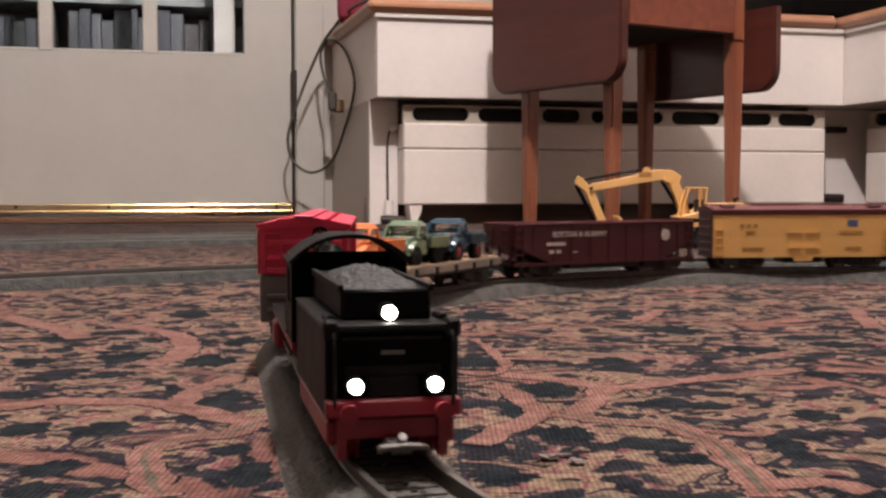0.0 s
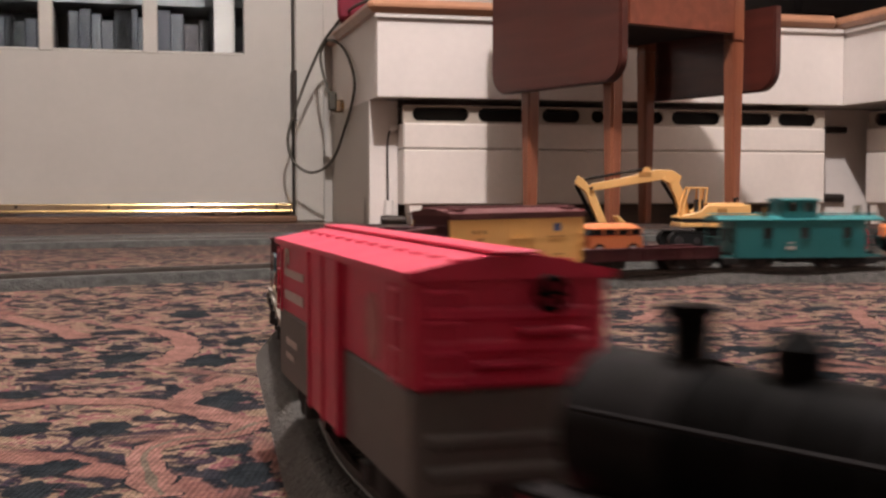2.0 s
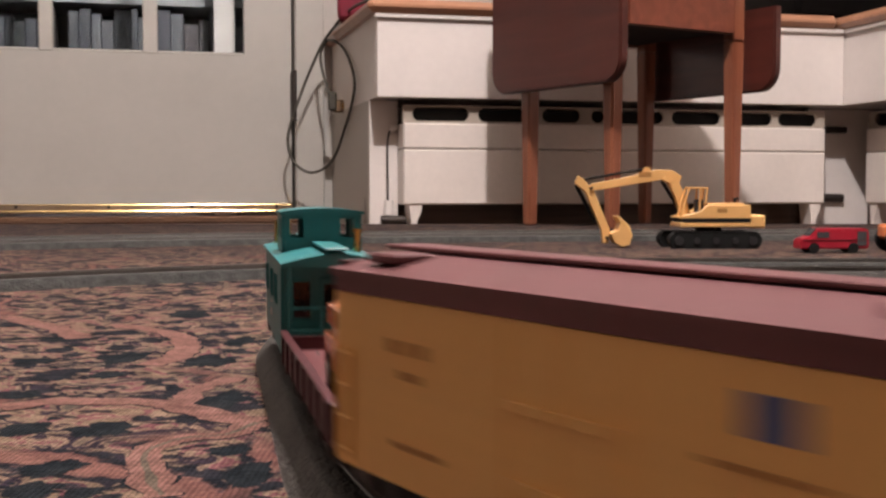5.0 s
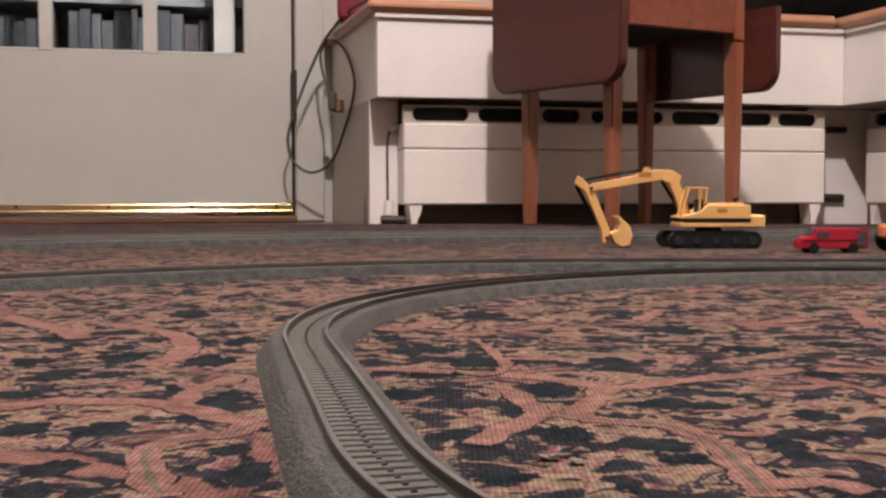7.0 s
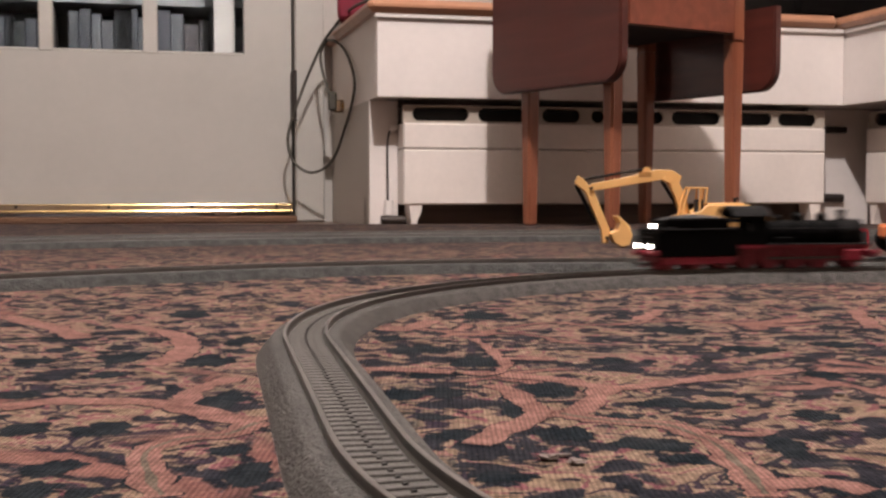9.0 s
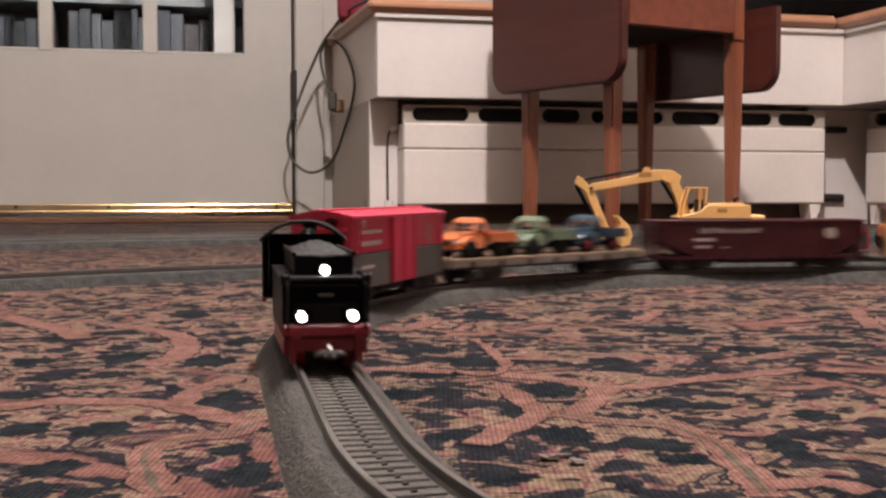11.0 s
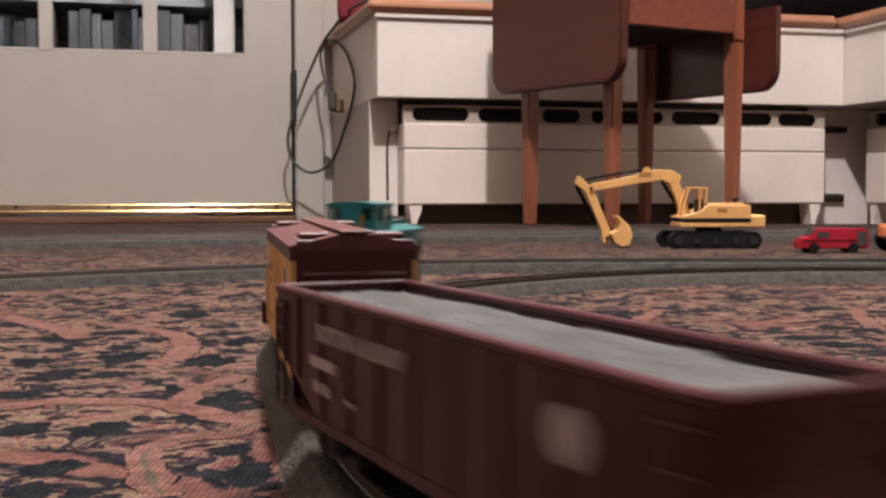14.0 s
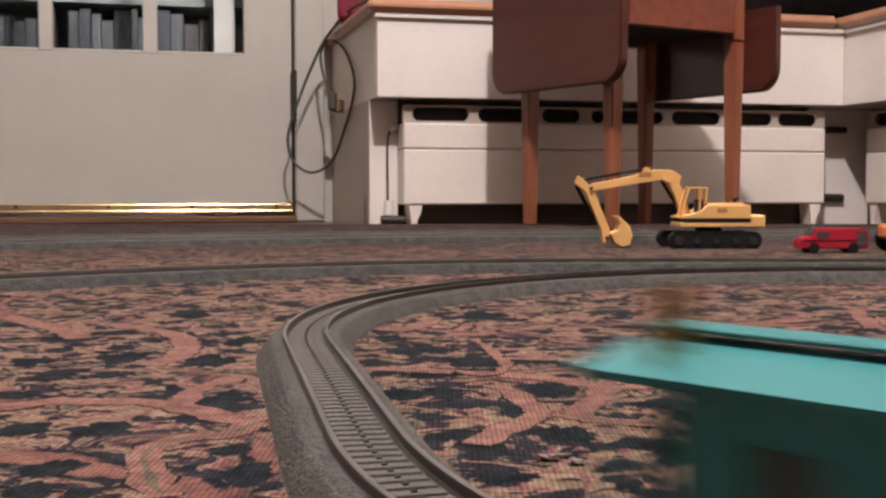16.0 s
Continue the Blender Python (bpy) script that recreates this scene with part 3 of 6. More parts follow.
def build_table():
    """Drop-leaf side table with both leaves hanging down."""
    ax = Vector((0.535, -0.845)); by = Vector((0.845, 0.535))
    base = Vector((0.293, 2.076)) - ax * 0.2385          # far left leg
    T = Matrix.Translation((base.x, base.y, 0)) @ Matrix(((ax.x, by.x, 0, 0), (ax.y, by.y, 0, 0), (0, 0, 1, 0), (0, 0, 0, 1)))
    t = thing("drop_leaf_table", "reddish teak drop-leaf table with both leaves hanging down", "table", T)
    W, D = 0.2895, 0.2385
    for x, y in ((0, 0), (D, 0), (0, W), (D, W)):
        bm = B()
        for za, zb, ra, rb in ((-0.0, 0.34, 0.0112, 0.0158), (0.34, 0.50, 0.0158, 0.0158)):
            vs = rod(bm, (x, y, za), (x, y, zb), ra * 1.3, rb * 1.3, n=4)
            bmesh.ops.rotate(bm, verts=vs, cent=(x, y, 0), matrix=Matrix.Rotation(radians(45), 3, "Z"))
        bmesh.ops.bevel(bm, geom=bm.edges[:], offset=0.003, segments=2, affect="EDGES")
        part("leg", bm, M["teak_leg"], t)
    cubes("apron", M["teak"], t, (D + 0.003, D + 0.021, 0.019, W - 0.019, 0.352, 0.502), bevel=0.001)
    cubes("apron", M["teak"], t, (-0.02, -0.002, 0.019, W - 0.019, 0.352, 0.502), bevel=0.001)
    cubes("apron", M["teak"], t, (0.018, D - 0.018, -0.010, 0.008, 0.38, 0.502), bevel=0.001)
    cubes("apron", M["teak"], t, (0.018, D - 0.018, W - 0.008, W + 0.010, 0.38, 0.502), bevel=0.001)
    # near-black sheet standing in for the shade under the table top
    cubes("underside_shade", M["dark"], t, (0.0, D, 0.02, W - 0.02, 0.356, 0.364))
    cubes("top", M["teak"], t, (-0.058, D + 0.07, -0.047, W + 0.004, 0.5175, 0.535), bevel=0.004)
    cubes("top_rail", M["teak"], t, (-0.018, D + 0.018, -0.009, W + 0.003, 0.5035, 0.517), bevel=0.001)
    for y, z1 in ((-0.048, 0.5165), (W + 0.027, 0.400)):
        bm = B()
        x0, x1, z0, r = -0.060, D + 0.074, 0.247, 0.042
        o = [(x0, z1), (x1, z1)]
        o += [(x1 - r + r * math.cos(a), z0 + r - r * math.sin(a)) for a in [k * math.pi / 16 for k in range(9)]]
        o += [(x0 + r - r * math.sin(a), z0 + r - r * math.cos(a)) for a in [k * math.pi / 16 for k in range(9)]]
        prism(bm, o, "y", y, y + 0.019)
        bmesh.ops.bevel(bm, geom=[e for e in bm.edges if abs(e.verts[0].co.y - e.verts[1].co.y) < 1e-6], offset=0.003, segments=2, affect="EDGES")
        part("drop_leaf", bm, M["shaded_teak"], t, "hanging table leaf with rounded corners")


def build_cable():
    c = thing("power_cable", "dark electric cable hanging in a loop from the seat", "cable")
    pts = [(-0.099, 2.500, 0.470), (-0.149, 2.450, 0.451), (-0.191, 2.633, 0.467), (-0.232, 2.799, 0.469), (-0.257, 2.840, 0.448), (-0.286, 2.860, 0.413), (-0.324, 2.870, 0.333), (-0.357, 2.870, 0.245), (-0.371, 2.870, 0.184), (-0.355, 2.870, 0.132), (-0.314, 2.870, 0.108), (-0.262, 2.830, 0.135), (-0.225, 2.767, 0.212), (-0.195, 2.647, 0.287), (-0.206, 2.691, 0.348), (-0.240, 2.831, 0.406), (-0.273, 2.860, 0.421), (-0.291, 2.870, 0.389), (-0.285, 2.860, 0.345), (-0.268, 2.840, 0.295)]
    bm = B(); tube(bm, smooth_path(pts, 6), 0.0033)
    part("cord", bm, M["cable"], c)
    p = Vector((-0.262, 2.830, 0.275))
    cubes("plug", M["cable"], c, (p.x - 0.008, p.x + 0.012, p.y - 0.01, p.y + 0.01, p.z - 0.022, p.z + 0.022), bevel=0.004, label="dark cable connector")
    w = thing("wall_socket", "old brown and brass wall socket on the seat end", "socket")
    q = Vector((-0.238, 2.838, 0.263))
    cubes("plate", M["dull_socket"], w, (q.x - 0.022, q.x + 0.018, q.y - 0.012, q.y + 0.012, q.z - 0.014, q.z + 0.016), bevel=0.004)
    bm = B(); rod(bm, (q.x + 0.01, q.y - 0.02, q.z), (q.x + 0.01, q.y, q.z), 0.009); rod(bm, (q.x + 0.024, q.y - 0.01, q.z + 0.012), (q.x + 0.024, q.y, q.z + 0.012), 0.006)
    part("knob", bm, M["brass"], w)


def build_beyond():
    """The room behind the glazed door: a bookcase, dimness and glass haze in its colours."""
    bc = thing("bookcase", "bookcase with rows of books behind the door, dimness in the colours", "bookcase", ROOM)
    # blue-grey of wood and covers paints in the haze on the door glass
    wood = mat("hazed_bookcase_wood", (0.10, 0.10, 0.11), 0.6, var=0.2)
    # white shelves, their dimness painted in as grey
    ledge = mat("dimmed_shelf_paint", (0.38, 0.38, 0.40), 0.6, var=0.1)
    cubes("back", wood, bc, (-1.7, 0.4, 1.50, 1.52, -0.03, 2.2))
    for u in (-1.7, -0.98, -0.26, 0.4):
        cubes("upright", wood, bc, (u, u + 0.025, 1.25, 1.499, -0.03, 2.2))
    pal = [mat("hazed_book_cover", c, 0.6) for c in ((0.10, 0.105, 0.125), (0.08, 0.084, 0.10), (0.13, 0.11, 0.11), (0.15, 0.155, 0.17), (0.09, 0.078, 0.085))]
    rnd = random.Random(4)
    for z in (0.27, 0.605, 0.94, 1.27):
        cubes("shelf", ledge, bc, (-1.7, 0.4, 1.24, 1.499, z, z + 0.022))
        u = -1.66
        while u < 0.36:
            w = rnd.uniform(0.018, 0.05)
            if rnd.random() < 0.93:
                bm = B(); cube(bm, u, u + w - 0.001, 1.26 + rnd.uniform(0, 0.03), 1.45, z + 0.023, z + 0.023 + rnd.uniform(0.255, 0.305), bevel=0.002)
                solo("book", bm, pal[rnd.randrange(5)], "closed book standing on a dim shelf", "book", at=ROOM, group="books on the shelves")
            u += w
    for nm, b in (("wall_far_room", (-3.0, 2.0, 1.6, 1.66, -0.03, 2.5)), ("ceiling_far_room", (-3.0, 2.0, 0.72, 1.6, 2.5, 2.56))):
        bm = B(); cube(bm, *b)
        solo(nm, bm, M["wall"], "plain wall of the dim room behind", "wall", "structure", ROOM)
    bm = B(); cube(bm, -0.27, -0.215, 0.9, 0.95, -0.03, 2.4)
    solo("curtain_post", bm, M["white"], "pale upright post behind the door glass", "post", at=ROOM)


def build_sill_things():
    c = Vector((-0.195, 2.750, 0.500))
    bm = B(); cube(bm, c.x - 0.045, c.x + 0.02, c.y - 0.03, c.y + 0.2, 0.4495, 0.60, bevel=0.02, seg=3)
    solo("cushion", bm, M["cushion"], "dark red cushion lying on the window seat", "cushion")
    bm = B(); cube(bm, 0.98, 1.40, 0.08, 0.40, 0.4495, 0.75, bevel=0.04, seg=3)
    solo("bag", bm, M["black"], "black bag standing on the window seat", "bag", at=ROOM)


# ---- the tracks ----
R1, L1 = 0.36, 0.1753
C1 = Vector((0.3026, 0.5190))
H1 = radians(280.76)                                  # heading on the near straight
D1 = Vector((math.cos(H1), math.sin(H1)))
C2 = C1 + D1 * L1
ARC = math.pi * R1
LOOP = 2 * ARC + 2 * L1


def on_loop(s):
    """Place on the oval at s metres from the start of its far curve, and the heading."""
    s %= LOOP
    if s < ARC:
        h = H1 - math.pi + s / R1
        return C1 + Vector((math.sin(h), -math.cos(h))) * R1, h
    s -= ARC
    if s < L1:
        return C1 + Vector((math.sin(H1), -math.cos(H1))) * R1 + D1 * s, H1
    s -= L1
    if s < ARC:
        h = H1 + s / R1
        return C2 + Vector((math.sin(h), -math.cos(h))) * R1, h
    s -= ARC
    return C2 - Vector((math.sin(H1), -math.cos(H1))) * R1 - D1 * s, H1 + math.pi


def build_track(name, pts, label, apart=(0, 0)):
    """One length of bedded model track along points of the plan, a millimetre or two apart in height by its profile."""
    t = thing(name, label, "model track", group="model railway tracks")
    bm = B()
    strip(bm, pts, [(0.0196, 0.0), (0.0188, 0.0012), (0.0148, 0.0062), (0.0136, 0.0072), (0.0094, 0.0077), (0.0076, 0.0070), (-0.0076, 0.0070), (-0.0094, 0.0077), (-0.0136, 0.0072), (-0.0148, 0.0062), (-0.0188, 0.0012), (-0.0196, 0.0)])
    part("bed", bm, M["bed"] if apart[1] else M["rear_bed"], t, "grey moulded ballast bed")
    for s in (1, -1):
        bm = B(); g = 0.00825 * s
        strip(bm, pts, [(g + 0.0010, 0.0070), (g + 0.0004, 0.0078), (g + 0.0004, 0.0094), (g + 0.0007, 0.0097), (g + 0.0007, RAIL), (g - 0.0007, RAIL), (g - 0.0007, 0.0097), (g - 0.0004, 0.0094), (g - 0.0004, 0.0078), (g - 0.0010, 0.0070)])
        part("rail", bm, M["rail"] if apart[1] else M["rear_rail"], t, "nickel silver rail")
    tie, stud, near = B(), B(), []
    acc, nxt = 0.0, 0.0
    for (x, y), (x2, y2) in zip(pts, pts[1:]):
        d = Vector((x2 - x, y2 - y)); seg = d.length
        if seg < 1e-9:
            continue
        d /= seg
        while nxt <= acc + seg:
            c = Vector((x, y)) + d * (nxt - acc)
            single = apart[0] <= nxt < apart[1]
            if single:
                near.append(pose(c.x, c.y, 0.0073, 0, 0, math.degrees(math.atan2(d.y, d.x))))
            for bm_, hl, hw, z0, z1 in ((tie, 0.0021, 0.0068, 0.0069, 0.0076), (stud, 0.0006, 0.0006, 0.0075, 0.0082)):
                if single and bm_ is tie:
                    continue
                vs = []
                for z in (z0, z1):
                    k = 1.0 if z == z0 else 0.85
                    for a, b in ((-hl * k, -hw), (hl * k, -hw), (hl * k, hw), (-hl * k, hw)):
                        vs.append(bm_.verts.new((c.x + d.x * a - d.y * b, c.y + d.y * a + d.x * b, z)))
                for f in ((4, 5, 6, 7), (0, 1, 5, 4), (1, 2, 6, 5), (2, 3, 7, 6), (3, 0, 4, 7)):
                    bm_.faces.new([vs[i] for i in f])
            nxt += 0.0060
        acc += seg
    tagged(part("sleeper_row", tie, M["tie"], t, "moulded grey sleepers"), kind="stuff")
    tagged(part("stud_row", stud, M["stud"], t, "dark centre contact studs"), kind="stuff")
    repeats("sleeper", M["tie"], t, (0.0040, 0.0128, 0.0009), near, 0.0002)
    return t


def build_tracks():
    n = 360
    build_track("train_track", [tuple(on_loop(LOOP * i / n)[0]) for i in range(n + 1)], "grey bedded toy train track laid in an oval on carpet", (0.35, 2.14))
    mid = smooth_path([(-0.62, 0.30, 0), (-0.47, 0.62, 0), (-0.30, 0.795, 0), (-0.167, 0.893, 0), (0.0, 0.968, 0), (0.2, 0.990, 0), (0.42, 0.985, 0), (0.8, 0.985, 0), (1.3, 0.98, 0)], 12)
    outer = build_track("outer_track", [(p.x, p.y) for p in mid], "grey bedded toy train track curving behind the oval")
    bm = B(); strip(bm, [(0.2810, 0.9872), (0.2822, 0.9872)], [(-0.0094, 0.0080), (-0.0136, 0.0075), (-0.0149, 0.0065), (-0.0191, 0.0015)])
    part("joint", bm, M["stud"], outer, "dark gap between two track sections")
    far = smooth_path([(-1.0, 0.95, 0), (-0.49, 1.34, 0), (-0.175, 1.49, 0), (0.12, 1.56, 0), (0.5, 1.60, 0), (1.2, 1.62, 0)], 12)
    build_track("far_track", [(p.x, p.y) for p in far], "grey bedded toy train track farther back on carpet")
    far = smooth_path([(-1.06, 1.03, 0), (-0.54, 1.44, 0), (-0.20, 1.60, 0), (0.12, 1.68, 0), (0.5, 1.72, 0), (1.2, 1.74, 0)], 12)
    build_track("far_track", [(p.x, p.y) for p in far], "grey bedded toy train track farther back on carpet")


# ---- figures woven into the carpet ----
STEMS_WEST = [
    (((-0.061, 0.257), (-0.068, 0.275), (-0.075, 0.299), (-0.07, 0.318), (-0.059, 0.324), (-0.053, 0.341)), 0.0125),
    (((-0.053, 0.341), (-0.066, 0.35), (-0.081, 0.366), (-0.095, 0.374), (-0.122, 0.374), (-0.136, 0.364)), 0.0166),
    (((-0.082, 0.37), (-0.082, 0.395), (-0.073, 0.424)), 0.0120),
    (((-0.113, 0.452), (-0.106, 0.476), (-0.111, 0.515), (-0.128, 0.556), (-0.164, 0.591)), 0.0155),
    (((-0.234, 0.631), (-0.19, 0.579), (-0.163, 0.535)), 0.0178),
]
STEMS_EAST = [
    (((0.008, 0.311), (0.02, 0.335), (0.031, 0.355), (0.04, 0.355), (0.056, 0.402)), 0.0132),
    (((0.017, 0.407), (0.025, 0.381), (0.029, 0.355)), 0.0104),
    (((0.034, 0.355), (0.047, 0.343), (0.064, 0.335), (0.071, 0.311), (0.072, 0.283), (0.071, 0.257)), 0.0116),
    (((0.074, 0.266), (0.086, 0.27), (0.094, 0.261)), 0.0102),
    (((0.064, 0.334), (0.082, 0.324), (0.091, 0.328)), 0.0074),
]
STEMS_FAR = [
    (((0.022, 0.43), (0.04, 0.418), (0.059, 0.402), (0.087, 0.418), (0.11, 0.43), (0.132, 0.442)), 0.0143),
    (((0.014, 0.535), (0.022, 0.476), (0.023, 0.442), (0.015, 0.43), (0.007, 0.436)), 0.0065),
    (((0.022, 0.47), (0.045, 0.47)), 0.0120),
    (((-0.03, 0.574), (-0.018, 0.57), (-0.005, 0.609)), 0.0154),
    (((-0.03, 0.442), (-0.018, 0.442), (0.004, 0.436)), 0.0123),
    (((0.228, 0.661), (0.208, 0.574)), 0.0133),
    (((0.1, 0.609), (0.12, 0.661)), 0.0124),
]
LEAVES_WEST = [(-0.07, 0.376, 0.0068, 0.0174), (-0.095, 0.33, 0.0079, 0.0094), (-0.117, 0.331, 0.0066, 0.0094), (-0.094, 0.284, 0.0068, 0.0089), (-0.091, 0.464, 0.0093, 0.0157), (-0.128, 0.472, 0.0095, 0.0166), (-0.089, 0.525, 0.0063, 0.0149), (-0.046, 0.278, 0.0056, 0.0115), (-0.137, 0.387, 0.0062, 0.0072), (-0.121, 0.43, 0.0078, 0.0089), (-0.091, 0.263, 0.0063, 0.0068), (-0.079, 0.261, 0.0042, 0.0047), (-0.168, 0.535, 0.0129, 0.0119), (-0.138, 0.643, 0.0116, 0.0174), (-0.159, 0.464, 0.0084, 0.0093), (-0.055, 0.303, 0.0049, 0.0068)]
LEAVES_MID = [(0.012, 0.462, 0.0093, 0.0153), (-0.004, 0.43, 0.0086, 0.0089), (0.022, 0.363, 0.0044, 0.0145), (0.034, 0.397, 0.0096, 0.0136), (-0.015, 0.387, 0.0093, 0.0102), (0.005, 0.321, 0.0051, 0.0051), (-0.0, 0.391, 0.0078, 0.0094), (0.003, 0.324, 0.0065, 0.0064), (-0.024, 0.535, 0.0064, 0.0119), (-0.01, 0.497, 0.012, 0.0119), (0.02, 0.631, 0.0127, 0.017), (-0.001, 0.348, 0.0056, 0.0042)]
LEAVES_EAST = [(0.068, 0.372, 0.009, 0.0081), (0.034, 0.324, 0.0078, 0.0089), (0.055, 0.311, 0.01, 0.0081), (0.014, 0.275, 0.0077, 0.0055), (0.061, 0.294, 0.0071, 0.006), (0.089, 0.311, 0.0045, 0.0145), (0.091, 0.263, 0.0063, 0.006), (0.137, 0.43, 0.0069, 0.0089), (0.051, 0.347, 0.0056, 0.0059), (0.112, 0.567, 0.0114, 0.0136), (0.129, 0.497, 0.012, 0.0102), (0.17, 0.515, 0.0093, 0.0115), (0.081, 0.366, 0.0088, 0.0055), (0.11, 0.352, 0.0071, 0.0064), (0.065, 0.464, 0.0093, 0.0093)]


def build_figures():
    """Rose stems and dark leaves, a thread's height proud of the carpet."""
    def band(line, half, wide, z):
        bm = B()
        rows = []
        for i, c in enumerate(line):
            a, d = line[max(i - 1, 0)], line[min(i + 1, len(line) - 1)]
            t = Vector((d.x - a.x, d.y - a.y)).normalized()
            l = half + wide * (0.0034 * noise.noise((c.x * 70, c.y * 70, 3.0)) + 0.0014 * noise.noise((c.x * 420, c.y * 420, 3.5)))
            r = half + wide * (0.0030 * noise.noise((c.x * 90, c.y * 90, 9.0)) + 0.0014 * noise.noise((c.x * 420, c.y * 420, 6.5)))
            rows.append((bm.verts.new((c.x - t.y * l, c.y + t.x * l, z)), bm.verts.new((c.x + t.y * r, c.y - t.x * r, z))))
        for u, v in zip(rows, rows[1:]):
            bm.faces.new((u[0], u[1], v[1], v[0]))
        return bm

    for k, (pts, w) in enumerate(STEMS_WEST + STEMS_EAST + STEMS_FAR):
        line = smooth_path([(x, y, 0) for x, y in pts], 26)
        part("stem", band(line, w * 0.36, 0.8, 0.00022 + k * 2e-6), M["rose_yarn"], CARPET, "salmon stem woven into the carpet")
        part("outline", band(line, w * 0.36 + 0.0005, 1.2, 0.00004 + k * 2e-6), M["teal_yarn"], CARPET, "dark outline of a woven stem")
        if k in (0, 7):
            part("vein", band(line[3:-3], 0.0009, 0.35, 0.00028 + k * 2e-6), M["moss_yarn"], CARPET, "grey-green vein of a woven stem")
    for n, (x, y, rx, ry) in enumerate(LEAVES_WEST + LEAVES_MID + LEAVES_EAST):
        bm = B()
        ring = []
        for k in range(64):
            a = k * math.tau / 64
            q = 1.12 + 0.45 * noise.noise((math.cos(a) * 1.6 + x * 40, math.sin(a) * 1.6 + y * 40, 0.5)) + 0.25 * noise.noise((math.cos(a) * 5 + x * 40, math.sin(a) * 5, 2.5)) + 0.22 * noise.noise((math.cos(a) * 14 + y * 40, math.sin(a) * 14, 6.5))
            ring.append(bm.verts.new((x + rx * q * math.cos(a), y + ry * q * math.copysign(abs(math.sin(a)) ** 1.4, math.sin(a)), 0.00010 + n * 2e-6)))
        bm.faces.new(ring)
        part("leaf", bm, M["teal_yarn"], CARPET, "dark teal leaf woven into the carpet")


def build_lint():
    """Tufts of pale fluff lying on the pile."""
    for k, (x, y, r) in enumerate(((0.0265, 0.2925, 0.0017), (0.0325, 0.2880, 0.0014), (0.0300, 0.2960, 0.0011), (0.1285, 0.3850, 0.0011), (0.2250, 0.6250, 0.0014))):
        bm = B(); bmesh.ops.create_icosphere(bm, subdivisions=3, radius=1.0)
        for v in bm.verts:
            q = 1 + 0.7 * noise.noise((v.co * 1.7) + Vector((k * 5.0, 0, 0))) + 0.35 * noise.noise(v.co * 5.0)
            v.co = Vector((v.co.x * r * 1.5 * q, v.co.y * r * q, (v.co.z + 1) * r * 0.42 * q))
        solo("lint_tuft", bm, M["lint"], "small tuft of grey-white lint on the carpet", "lint", at=pose(x, y, 0.0002), group="lint on the carpet")


# ---- the train: x forward, y to its left, z up from the railhead ----
def wheelset(x, parent, r=0.0055, material=None, name="wheelset"):
    bm = B()
    for s in (1, -1):
        rod(bm, (0, s * 0.0070, 0), (0, s * 0.0098, 0), r, n=18)
        rod(bm, (0, s * 0.0064, 0), (0, s * 0.0070, 0), r + 0.0009, n=18)
    rod(bm, (0, -0.0064, 0), (0, 0.0064, 0), 0.0009, n=8)
    return part(name, bm, material or M["wheel"], parent, at=pose(x, 0, r))


def bogie(x, parent):
    b = part("bogie", B(), M["bogie"], parent, "black sprung bogie", at=pose(x, 0, 0))
    bm = B()
    for s in (1, -1):
        y = s * 0.0118
        prism(bm, [(-0.0165, 0.0035), (-0.0165, 0.0075), (-0.006, 0.0095), (0.006, 0.0095), (0.0165, 0.0075), (0.0165, 0.0035), (0.012, 0.0035), (0.0055, 0.0015), (-0.0055, 0.0015), (-0.012, 0.0035)], "y", y - 0.0012, y + 0.0012)
        for a in (-0.0135, 0.0135):
            cube(bm, a - 0.0022, a + 0.0022, y - 0.0022, y + 0.0022, 0.0032, 0.0080, bevel=0.0006)
        for a in (-0.0025, 0, 0.0025):
            rod(bm, (a, y + s * 0.0012, 0.0022), (a, y + s * 0.0012, 0.0072), 0.0010, n=6)
    cube(bm, -0.004, 0.004, -0.0118, 0.0118, 0.0055, 0.0095)
    b.data = finish(bm, "bogie", M["bogie"])
    for a in (-0.0125, 0.0125):
        wheelset(a, b)
    BOGIES.append((b, parent, x))
    return b


BOGIES = []


def coupler(x, s, parent):
    bm = B()
    cube(bm, min(x, x + s * 0.012), max(x, x + s * 0.012), -0.0016, 0.0016, 0.0050, 0.0075, bevel=0.0004)
    cube(bm, min(x + s * 0.010, x + s * 0.0135), max(x + s * 0.010, x + s * 0.0135), -0.0045, 0.0045, 0.0045, 0.0085, bevel=0.0006)
    part("coupling", bm, M["bogie"], parent)


def text(name, s, size, material, parent, m):
    cu = bpy.data.curves.new(name, "FONT")
    cu.body, cu.size, cu.extrude, cu.align_x, cu.align_y = s, size, 0.00008, "CENTER", "CENTER"
    cu.space_character, cu.offset = 1.12, 0.00012
    cu.materials.append(material)
    ob = new(name, cu)
    ob.parent = parent
    ob.matrix_basis = m
    return ob


def side_print(name, s, size, material, car, x, y, z):
    """Lettering on both sides of a car."""
    for q in (1, -1):
        text(name, s, size, material, car, pose(x * q, q * y, z, 90, 0, 180 if q > 0 else 0))


def bars(name, material, car, y, rows):
    """Unreadable print as thin bars on both sides."""
    for q in (1, -1):
        for x, z, w, h in rows:
            cubes(name, material, car, (x * q - w / 2, x * q + w / 2, q * y - 0.0001, q * y + 0.0001, z - h / 2, z + h / 2))


